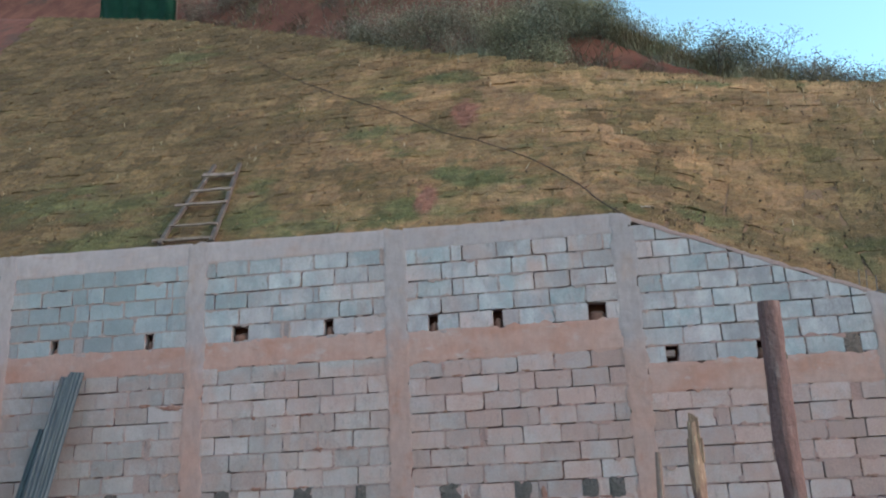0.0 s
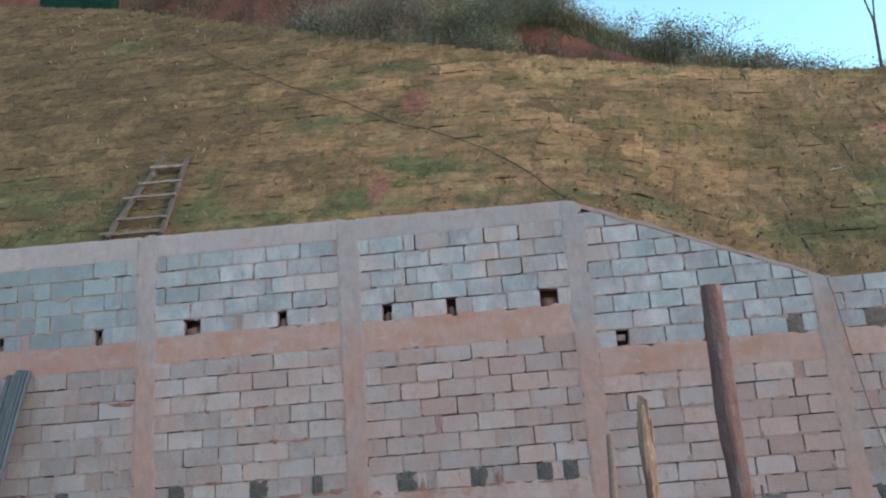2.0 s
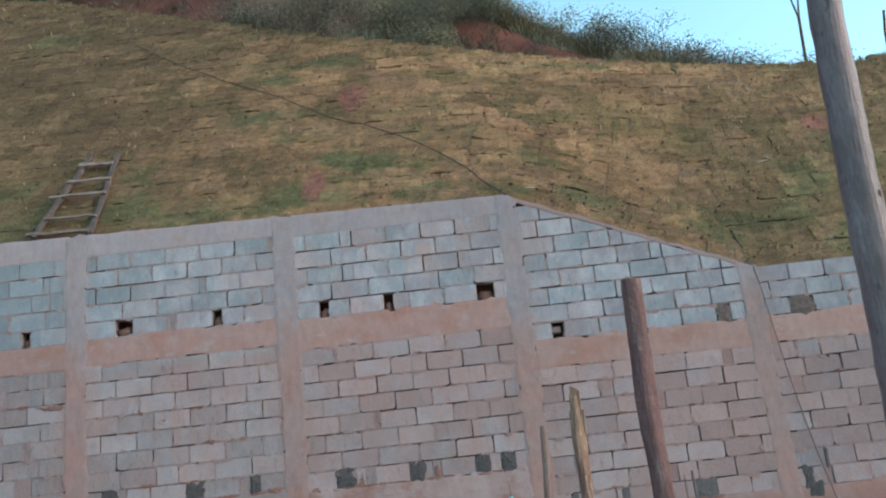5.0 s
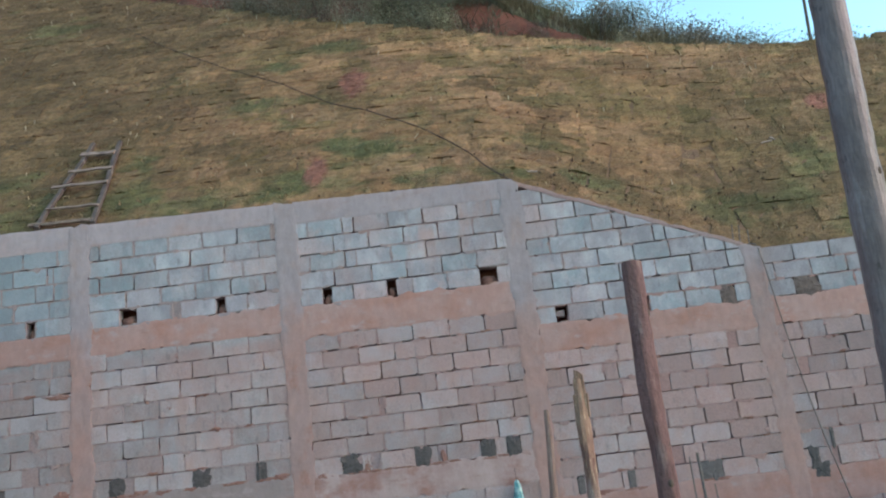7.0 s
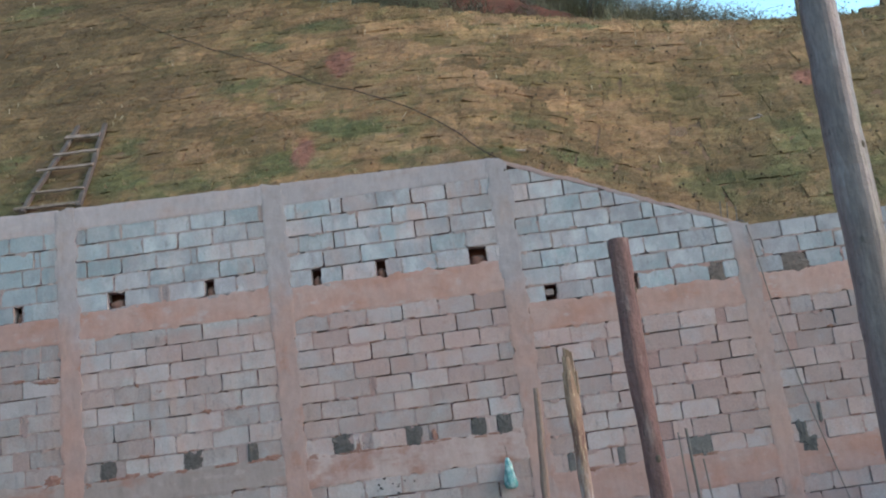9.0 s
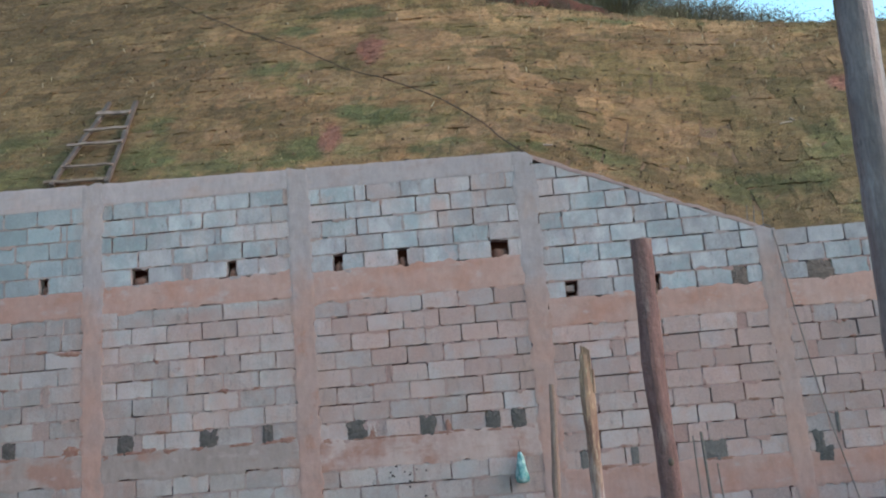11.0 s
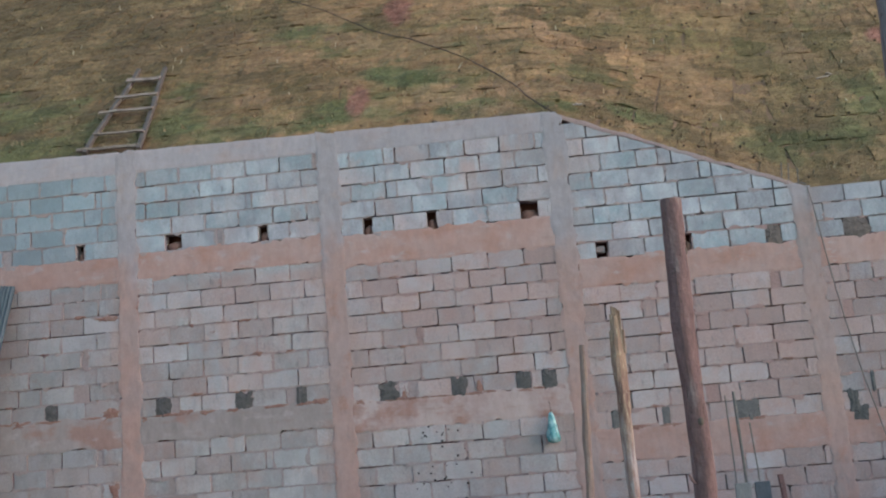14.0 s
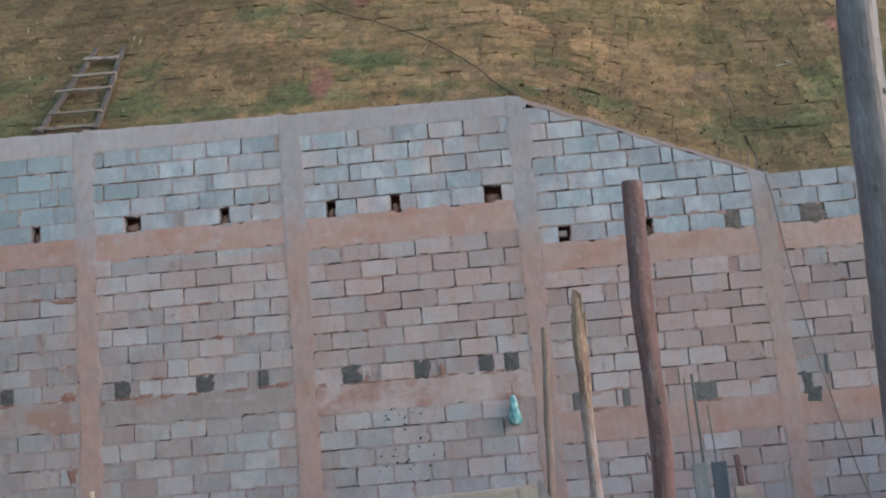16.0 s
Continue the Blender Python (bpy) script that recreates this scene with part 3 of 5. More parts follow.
# unseen plain walls, added at both sides and behind to shade the block wall
for i, (lo, hi) in enumerate((((7.6, -15.0, FLOOR - 0.1), (7.8, -0.02, 2.2)), ((-8.0, -15.0, FLOOR - 0.1), (-7.8, -0.02, 5.2)), ((-8.0, -15.25, FLOOR - 0.1), (7.8, -15.02, 1.5)))):
    bm = bmesh.new()
    box(bm, lo, hi)
    bmesh.ops.bevel(bm, geom=bm.edges[:], offset=0.01, segments=1, affect='EDGES')
    tagged(part("yard_wall_%d" % (i + 1), bm, M_SHADE_WALL), "unseen clay-stained rendered wall added to shade the block wall", "wall", kind="structure")

# ---------------------------------------------------------------- the block wall
GAP = 0.0105
PITCH = 0.4055


def block_mesh(k, material):
    """A hollow-block face with worn, wavering edges; unit size, scaled to the block's place."""
    bm = bmesh.new()
    rnd = random.Random(100 + k)
    rim = [(-0.5 + i / 9, -0.5) for i in range(9)] + [(0.5, -0.5 + i / 4) for i in range(4)] + [(0.5 - i / 9, 0.5) for i in range(9)] + [(-0.5, 0.5 - i / 4) for i in range(4)]
    chip = [(rnd.choice((-0.5, 0.5)), rnd.choice((-0.5, 0.5))) for _ in range((0, 1, 0, 2)[k % 4])]
    rows = []
    for inset, y in ((0.0, 1.0), (0.0, 0.035), (0.002, 0.008), (0.006, 0.0)):
        ring = []
        for i, (u, v) in enumerate(rim):
            q = Vector((u * 6 + k * 9.1, v * 3, k))
            du = -math.copysign(inset, u) * (1 if abs(u) > 0.49 else 0) - math.copysign(0.0045 * noise.noise(q), u) * (abs(u) > 0.49)
            dv = -math.copysign(inset * 2, v) * (1 if abs(v) > 0.49 else 0) - math.copysign(0.016 * noise.noise(q + Vector((7, 3, 1))), v) * (abs(v) > 0.49)
            for cu, cv in chip:
                near = max(0.0, 1 - math.hypot((u - cu) * 13, (v - cv) * 6))
                du -= math.copysign(0.020 * near, cu)
                dv -= math.copysign(0.045 * near, cv)
            ring.append(bm.verts.new((u + du, y + (0.02 * noise.noise(q * 0.5) if y < 0.05 else 0), v + dv)))
        rows.append(ring)
    for r, q in zip(rows, rows[1:]):
        for i in range(len(r)):
            j = (i + 1) % len(r)
            bm.faces.new((r[i], r[j], q[j], q[i]))
    mid = [bm.verts.new((u, rnd.uniform(-0.03, 0.02), 0)) for u in (-0.25, 0.0, 0.25)]
    r = rows[-1]
    n = len(r)
    for i in range(n):
        j = (i + 1) % n
        bm.faces.new((r[i], r[j], mid[0 if (r[i].co.x + r[j].co.x) / 2 < -0.12 else 2 if (r[i].co.x + r[j].co.x) / 2 > 0.12 else 1]))
    bmesh.ops.holes_fill(bm, edges=[e for e in bm.edges if e.is_boundary and e.verts[0].co.y < 0.5], sides=0)
    bmesh.ops.recalc_face_normals(bm, faces=bm.faces[:])
    return finish("block", bm, material)


UPPER = [block_mesh(k, M_BLOCK_UP) for k in range(14)]
LOWER = [block_mesh(k, M_BLOCK_LOW) for k in range(14)]


def ragged_face(x0, x1, low, high, proud=0.004, step=0.026, ragged=0.032, seed=0.0):
    """A cast concrete strip: uneven front, ragged edges, closed to the back."""
    bm = bmesh.new()
    nx = max(2, int((x1 - x0) / step))
    nz = max(2, int((high(x0) - low(x0)) / step))
    cols = []
    for i in range(nx + 1):
        x = x0 + (x1 - x0) * i / nx
        lo, hi = low(x), high(x)
        col = []
        for j in range(nz + 1):
            z = lo + (hi - lo) * j / nz
            q = Vector((x * 5 + seed, z * 5, seed))
            xx = x + (ragged * 1.1 * noise.fractal(q * 1.6 + Vector((9, 0, 0)), 0.8, 2, 4) if i in (0, nx) else 0)
            zz = z + (ragged * 1.1 * noise.fractal(q * 1.3, 0.8, 2, 4) if j in (0, nz) else 0)
            edge = i in (0, nx) or j in (0, nz)
            col.append(bm.verts.new((xx, -proud + 0.004 * noise.fractal(q * 0.9, 1, 2, 3) + (0.003 if edge else 0), zz)))
        cols.append(col)
    for i in range(nx):
        for j in range(nz):
            bm.faces.new((cols[i][j], cols[i + 1][j], cols[i + 1][j + 1], cols[i][j + 1]))
    rim = [cols[i][0] for i in range(nx + 1)] + [cols[nx][j] for j in range(1, nz + 1)] + [cols[i][nz] for i in range(nx - 1, -1, -1)] + [cols[0][j] for j in range(nz - 1, 0, -1)]
    back = [bm.verts.new((v.co.x, 0.128, v.co.z)) for v in rim]
    for i in range(len(rim)):
        j = (i + 1) % len(rim)
        bm.faces.new((rim[j], rim[i], back[i], back[j]))
    return bm


def joints(x0, x1, anchors, odd):
    """Pieces of one course: from anchor to anchor in steps of a block, each with what fills it."""
    cuts = [(x0, "")]
    for i, a in enumerate(anchors):
        stop = anchors[i + 1] if i + 1 < len(anchors) else x1
        kind = odd[i] if i < len(odd) else "."
        x = a
        while x < stop - 0.05:
            cuts.append((x, kind if x == a else "."))
            x += PITCH
    cuts.append((x1, ""))
    return [(a, b, k) for (a, k), (b, _) in zip(cuts, cuts[1:]) if b - a > 0.02]


def lump_mesh(x0, x1, z0, z1, y0, seed, square=0.92, wild=0.26):
    """A hand-smeared plug of mortar, squarish, with runs below it."""
    bm = bmesh.new()
    rows = []
    n = 26
    for r in (1.0, 0.86, 0.5):
        ring = []
        for i in range(n):
            a = 2 * math.pi * i / n
            c, s = math.cos(a), math.sin(a)
            sq = 1 / max(abs(c), abs(s)) ** square
            w = 1 + wild * noise.fractal(Vector((c * 1.7 + seed * 3, s * 1.7, seed * 5)), 0.8, 2, 3)
            run = 0.035 * max(0.0, noise.noise(Vector((c * 3.0 + seed, 4, seed)))) * r if s < -0.6 else 0.0
            ring.append(bm.verts.new(((x0 + x1) / 2 + c * sq * w * r * (x1 - x0) / 2, y0 + 0.010 * (r - 0.6) + 0.006 * noise.noise(Vector((c * 4, s * 4, seed))), (z0 + z1) / 2 + s * sq * w * r * (z1 - z0) / 2 - run)))
        rows.append(ring)
    rows.insert(0, [bm.verts.new((v.co.x, 0.12, v.co.z)) for v in rows[0]])
    for a, b in zip(rows, rows[1:]):
        for i in range(n):
            j = (i + 1) % n
            bm.faces.new((a[j], a[i], b[i], b[j]))
    bm.faces.new(rows[-1][::-1])
    return bm


def cut_block(x0, x1, z0, z1, material):
    """A block trimmed under the sloping top of the wall."""
    bm = bmesh.new()
    box(bm, (x0, 0.0, z0), (x1, 0.13, z1))
    bmesh.ops.bisect_plane(bm, geom=bm.verts[:] + bm.edges[:] + bm.faces[:], plane_co=(1.5, 0, 5.675), plane_no=(0.43, 0, 1), clear_outer=True)
    holes = [e for e in bm.edges if e.is_boundary]
    if holes:
        bmesh.ops.edgeloop_fill(bm, edges=holes)
    if len(bm.faces) < 4:
        bm.free()
        return None
    bmesh.ops.bevel(bm, geom=bm.edges[:], offset=0.005, segments=1, affect='EDGES')
    return finish("block", bm, material)


rng = random.Random(5)


def joint(bm, a, b, c, half, share, upright=False):
    """Mortar in one joint: now flush, now raked out with a slit left open, now squeezed over the block edges."""
    n = max(2, int((b - a) / 0.03))
    seed = rng.uniform(0, 90)
    last = None
    for i in range(n + 1):
        s = a + (b - a) * i / n
        v = noise.fractal(Vector((s * 3.1, c * 7, seed)), 1, 2, 3)
        o = sstep(-0.03, 0.18, (share - 0.62) * 1.3 + v)
        deep = 0.005 + 0.055 * o
        slit = 0.010 * o
        up = 0.05 * max(0.0, noise.fractal(Vector((s * 6, seed, 2)), 0.8, 2, 3) - 0.30) * (1 - o)
        dn = 0.06 * max(0.0, noise.fractal(Vector((s * 6, seed, 8)), 0.8, 2, 3) - 0.26) * (1 - o)
        k = sstep(0.0, 0.008, max(up, dn))
        y = deep * (1 - k) - 0.0055 * k
        hi, lo = c + half * rng.uniform(0.8, 1.2) + up, c - half * rng.uniform(0.8, 1.2) - dn + slit
        if upright:
            ring = [(lo, 0.124, s), (lo, y, s), (hi, y, s), (hi, 0.124, s)]
        else:
            ring = [(s, 0.125, hi), (s, y, hi), (s, y, lo), (s, 0.125, lo)]
        ring = [bm.verts.new(p) for p in ring]
        if last:
            for j in range(3):
                bm.faces.new((last[j], last[j + 1], ring[j + 1], ring[j]))
        last = ring


def courses(wall, mortar, x0, x1, z_top, rise, rows, meshes, slanted=False, open_share=0.5):
    """Courses of blocks from z_top down; rows: (anchors, odd kinds)."""
    for r, (anchors, odd) in enumerate(rows):
        hi, lo = z_top - r * rise, z_top - (r + 1) * rise
        pieces = joints(x0, x1, anchors, odd)
        end = min(x1, 1.5 + (5.66 - lo) / 0.43) if slanted else x1
        joint(mortar, x0, end, lo, GAP * 0.62, open_share - 0.06)
        for a, b, kind in pieces:
            z0, z1 = lo + GAP / 2, hi - GAP / 2
            if slanted and lo > wall_top(a) - 0.07:
                continue
            top = min(z1, wall_top(b) - 0.07) if slanted else z1
            if a > x0 + 0.01 and top > z0 + 0.03 and kind not in "hp":
                joint(mortar, z0 - 0.002, top, a, GAP * 0.62, open_share + 0.05, True)
            if kind == "h":
                # fill spilling into the weep hole
                q = bmesh.new()
                bmesh.ops.create_icosphere(q, subdivisions=2, radius=1)
                for v in q.verts:
                    w = 1 + 0.3 * noise.noise(v.co * 2 + Vector((a, 0, lo)))
                    v.co = Vector(((a + b) / 2 + v.co.x * w * (b - a) * 0.56, 0.105 + v.co.y * 0.085, z0 + 0.030 + v.co.z * w * 0.092))
                part("soil_fill", q, M_FILL, wall, "red soil spilling in the weep hole", True)
                continue
            if kind == "p":
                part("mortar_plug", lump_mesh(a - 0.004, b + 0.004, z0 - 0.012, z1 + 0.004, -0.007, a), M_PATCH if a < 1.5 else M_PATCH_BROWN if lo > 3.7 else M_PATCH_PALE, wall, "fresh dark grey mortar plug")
                continue
            if kind == "r":
                for cx, cz, sx, sz in ((0.36, 0.56, 0.44, 0.20), (0.55, 0.06, 0.42, 0.07)):
                    q = bmesh.new()
                    bmesh.ops.create_cube(q, size=1)
                    bmesh.ops.bevel(q, geom=q.edges[:], offset=0.14, segments=1, affect='EDGES')
                    for v in q.verts:
                        v.co = Vector((a + (b - a) * (cx + v.co.x * 2 * sx * rng.uniform(0.8, 1.1)), 0.055 + v.co.y * 0.07, z0 + (z1 - z0) * (cz + v.co.z * 2 * sz * rng.uniform(0.8, 1.1))))
                    part("rubble", q, M_STONE, wall, "broken block rubble")
                continue
            if kind == "m" or b - a < 0.06:
                box(mortar, (a, 0.006, z0), (b, 0.125, z1))
                continue
            ga = GAP * rng.uniform(0.25, 0.75)
            if slanted and hi > wall_top(b) - 0.04:
                me = cut_block(a + ga, b - GAP / 2, z0, z1, meshes[0].materials[0])
                if me:
                    adopt(new("block", me), wall)
                continue
            ob = new("block", rng.choice(meshes))
            y = rng.uniform(-0.006, 0.005)
            ob.matrix_basis = Matrix.LocRotScale(((a + ga + b - GAP / 2) / 2, y, (z0 + z1) / 2 + rng.uniform(-0.002, 0.002)),
                                                 Euler((rng.uniform(-0.01, 0.01), rng.uniform(-0.008, 0.008), rng.uniform(-0.008, 0.008))), (b - a - ga - GAP / 2, 0.125, (z1 - z0) * rng.uniform(0.985, 1.02)))
            adopt(ob, wall)


def rows_of(*specs):
    out = []
    for s in specs:
        anchors = tuple(v for v in s if not isinstance(v, str))
        odd = next((v for v in s if isinstance(v, str)), "")
        out.append((anchors, odd))
    return out


# kinds beside the anchors: . block, h open weep hole, p mortar plug, r rubble, m wide joint
BAYS = {}
BAYS[1] = dict(x=(-5.97, -3.66), upper=(5.54, 0.204, rows_of(
    (-5.44,), (-5.57, -4.97, -4.75, -3.87), (-5.72, -5.11, -4.93, -4.48, -3.86), (-5.57, -5.15, -4.93, -4.74, -3.92),
    (-5.83, -5.40, -5.30, -5.09, -4.98, -4.60, -4.18, -4.08, ".h.m..h."))),
    middle=(4.235, 0.1935, rows_of((-5.72, -3.89), (-5.57, -3.92), (-5.73,), (-5.59, -3.95), (-5.80, -4.14, -4.07, ".m."), (-5.58, -3.96),
                                   (-5.71, -4.63, -4.23, -4.05, "..m."), (-5.79, -4.57, -4.43, -4.10, ".p.."))),
    lower=(2.36, 0.2, rows_of((-5.6, -3.97, -3.89, ".m."), (-5.77, -4.56, -4.48, ".m."), (-5.59, -4.37, -4.32, ".m."), (-5.77,), (-5.59,), (-5.78,), (-5.60,))))
BAYS[2] = dict(x=(-3.455, -1.235), upper=(5.54, 0.2, rows_of(
    (-3.32,), (-3.07,), (-3.33, -2.05), (-3.02,), (-3.10, -2.91, -2.49, -2.40, -1.98, -1.87, -1.62, "h.m.h.."))),
    middle=(4.245, 0.199, rows_of((-3.26,), (-3.10,), (-3.25,), (-3.08,), (-3.28,), (-3.10,), (-3.06, -2.66, -2.42),
                                  (-3.26, -3.09, -2.99, -2.73, -2.33, -2.15, -1.75, -1.63, -1.53, "pm..p.mp."))),
    lower=(2.375, 0.2, rows_of((-3.06,), (-3.23, -1.94), (-3.06,), (-3.23,), (-3.06,), (-3.25,), (-3.05,))))
BAYS[3] = dict(x=(-1.01, 1.41), upper=(5.505, 0.2015, rows_of(
    (-0.87, -0.46, -0.33), (-0.58, -0.17), (-0.87, -0.46, -0.33), (-0.60, -0.17),
    (-0.75, -0.65, -0.40, -0.01, 0.09, 0.28, 1.06, 1.25, "h..h..h."))),
    middle=(4.165, 0.1944, rows_of((-0.61, -0.18), (-0.81,), (-0.60, -0.17), (-0.79,), (-0.62, -0.23, -0.17, ".m."), (-0.79,), (-0.62, 0.23),
                                   (-0.69, -0.48, -0.37, -0.27, 0.11, 0.27, 0.36, 0.45, 0.83, 0.98, 1.11, 1.26, "p.m.p.m.p.p."))),
    lower=(2.31, 0.2, rows_of((-0.81,), (-0.59,), (-0.80, -0.04), (-0.61,), (-0.80,), (-0.60,), (-0.80,))))
BAYS[4] = dict(x=(1.625, 4.045), upper=(5.564, 0.2005, rows_of(
    (1.88,), (1.83,), (2.00, 2.64, 2.79), (1.89, 3.08, 3.21), (2.01, 3.85), (1.86, 2.63), (2.05,),
    (1.85, 1.98, 2.38, 2.81, 2.90, 3.70, 3.86, "r..h.p."))),
    middle=(3.66, 0.194, rows_of((2.05, 3.68, 3.78, ".m."), (1.87, 2.43), (2.04, 2.84, 2.97, 3.76, ".m.."), (2.00,), (2.06, 3.64), (1.895,), (2.04, 2.84, 2.98, 3.19, ".m.."),
                                 (1.81, 1.88, 2.35, 2.42, 2.84, 3.13, 3.36, 3.73, "p.p..p.."))),
    lower=(1.77, 0.19, rows_of((1.93,), (2.11, 3.33), (1.93,), (2.11,), (1.93,))))
BAYS[5] = dict(x=(4.225, 6.95), upper=(4.54, 0.1935, rows_of((4.59,), (4.34,), (4.53, 4.80, "p."))),
    middle=(3.66, 0.194, rows_of((4.50, 4.76), (4.55,), (4.39, 4.49, "m."), (4.66,), (4.49,), (4.68,), (4.48,), (4.54, 4.60, ".."))),
    lower=(1.77, 0.19, rows_of((4.55,), (4.40,), (4.55,), (4.40,), (4.55,))))
BAYS[6] = dict(x=(-8.4, -6.15), upper=(5.60, 0.204, rows_of((-8.2,), (-8.0,), (-8.2,), (-8.0,), (-8.2,))),
    middle=(4.24, 0.193, rows_of((-8.2,), (-8.0,), (-8.2,), (-8.0,), (-8.2,), (-8.0,), (-8.2,), (-8.0,))),
    lower=(2.36, 0.2, rows_of((-8.2,), (-8.0,), (-8.2,), (-8.0,), (-8.2,), (-8.0,), (-8.2,))))

OPEN = {1: 0.46, 2: 0.50, 3: 0.65, 4: 0.63, 5: 0.64, 6: 0.5}
for i, bay in BAYS.items():
    x0, x1 = bay["x"]
    mortar = bmesh.new()
    wall = thing("wall_%d" % i, ((x0 + x1) / 2, 0.07, FLOOR), "grey concrete block wall bay with clay-stained joints", "wall", kind="structure")
    courses(wall, mortar, x0, x1, *bay["upper"], UPPER, i == 4, OPEN[i])
    courses(wall, mortar, x0, x1, *bay["middle"], LOWER, False, OPEN[i])
    courses(wall, mortar, x0, x1, *bay["lower"], LOWER, False, OPEN[i] - (0.16 if i in (1, 2, 3) else 0.05))
    part("mortar", mortar, M_MORTAR, wall, "reddish crumbling joint mortar")
    up, mid, low = bay["upper"], bay["middle"], bay["lower"]
    u_end, m_end = up[0] - up[1] * len(up[2]), mid[0] - mid[1] * len(mid[2])
    part("beam", ragged_face(x0 - 0.01, x1 + 0.01, lambda x: mid[0] - 0.016, lambda x: u_end + 0.014, seed=i), M_BEAM, wall, "orange clay-stained concrete beam")
    part("beam", ragged_face(x0 - 0.01, x1 + 0.01, lambda x: low[0] - 0.016, lambda x: m_end + 0.014, 0.006, seed=i + 20), M_BEAM if i in (4, 5) else M_BEAM_PALE if i == 3 else M_BEAM_LOW, wall, "weathered concrete beam")
    if i in (1, 2, 3, 6):
        part("cap_beam", ragged_face(x0 - 0.01, x1 + 0.01, lambda x: up[0] - 0.018, wall_top, 0.003, ragged=0.007, seed=i + 40), M_CAP, wall, "grey concrete cap beam")
    if i == 4:
        part("cap_mortar", ragged_face(x0 - 0.01, x1 + 0.02, lambda x: wall_top(x) - 0.055, wall_top, 0.005, 0.026, 0.020, 44), M_MORTAR, wall, "sloping mortar capping")

# red clay washed down and caught on the ledges of the blocks
SMEARS = {1: [(-3.90, -3.69, 2.645, 2.79), (-5.02, -4.76, 2.64, 2.72), (-3.95, -3.70, 3.785, 3.845), (-3.83, -3.71, 1.80, 1.95)],
          2: [(-2.99, -2.83, 2.635, 2.70), (-2.03, -1.72, 2.635, 2.675), (-2.61, -2.53, 3.53, 3.57), (-1.47, -1.27, 2.63, 2.70), (-3.44, -3.36, 2.60, 2.66)],
          3: [(-1.0, -0.84, 2.575, 2.64), (-0.46, -0.38, 2.60, 2.76), (0.38, 0.44, 2.60, 2.74), (0.80, 1.02, 2.585, 2.62)]}
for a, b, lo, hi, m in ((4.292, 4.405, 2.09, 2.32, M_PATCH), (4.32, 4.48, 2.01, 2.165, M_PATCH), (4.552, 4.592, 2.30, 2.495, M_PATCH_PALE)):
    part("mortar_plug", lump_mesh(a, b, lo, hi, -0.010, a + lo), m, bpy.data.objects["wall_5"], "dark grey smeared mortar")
smear = random.Random(61)
for i, bay in BAYS.items():
    wall = bpy.data.objects["wall_%d" % i]
    top, rise, rows = bay["middle"]
    some = list(SMEARS.get(i, []))
    foot = top - rise * len(rows)
    for _ in range({1: 9, 2: 9, 3: 10, 4: 4}.get(i, 0)):
        x, w = smear.uniform(bay["x"][0] + 0.02, bay["x"][1] - 0.3), smear.uniform(0.10, 0.34)
        some.append((x, x + w, foot - smear.uniform(0.0, 0.022), foot + smear.uniform(0.012, 0.030)))
    for _ in range({1: 8, 2: 9, 3: 12, 4: 8, 5: 6}.get(i, 0)):
        z = top - rise * smear.randint(1, len(rows) - 1) + smear.uniform(-0.004, 0.012)
        x, w = smear.uniform(bay["x"][0] + 0.05, bay["x"][1] - 0.2), smear.uniform(0.04, 0.17)
        some.append((x, x + w, z - smear.uniform(0.004, 0.014), z + smear.uniform(0.006, 0.024)))
    for k, (a, b, lo, hi) in enumerate(some):
        part("clay_smear", lump_mesh(a, b, lo, hi, -0.006, i * 7.3 + k, 0.3, 0.45), M_SMEAR, wall, "dried red clay smear")

for i, (x0, x1) in enumerate(PILLARS):
    col = thing("pillar_%d" % (i + 1), ((x0 + x1) / 2, 0.06, FLOOR), "cast concrete wall pillar with clay stains", "pillar", kind="structure")
    part("shaft", ragged_face(x0 - 0.014, x1 + 0.014, lambda x: FLOOR - 0.05, lambda x: wall_top(x) - (0.0 if x < 1.45 else 0.006), 0.007, 0.024, 0.028, i * 5.3), M_PILLAR, col, "grey concrete shaft, reddish clay below")

# ---------------------------------------------------------------- turf
TILE = 0.43


def blade(bm, p, d, n, length, width):
    """A flat blade lying or standing from p along d."""
    s = d.cross(n)
    if s.length < 1e-4:
        s = Vector((1, 0, 0))
    s = s.normalized() * width / 2
    return bm.faces.new([bm.verts.new(p - s), bm.verts.new(p + s), bm.verts.new(p + d * length)])


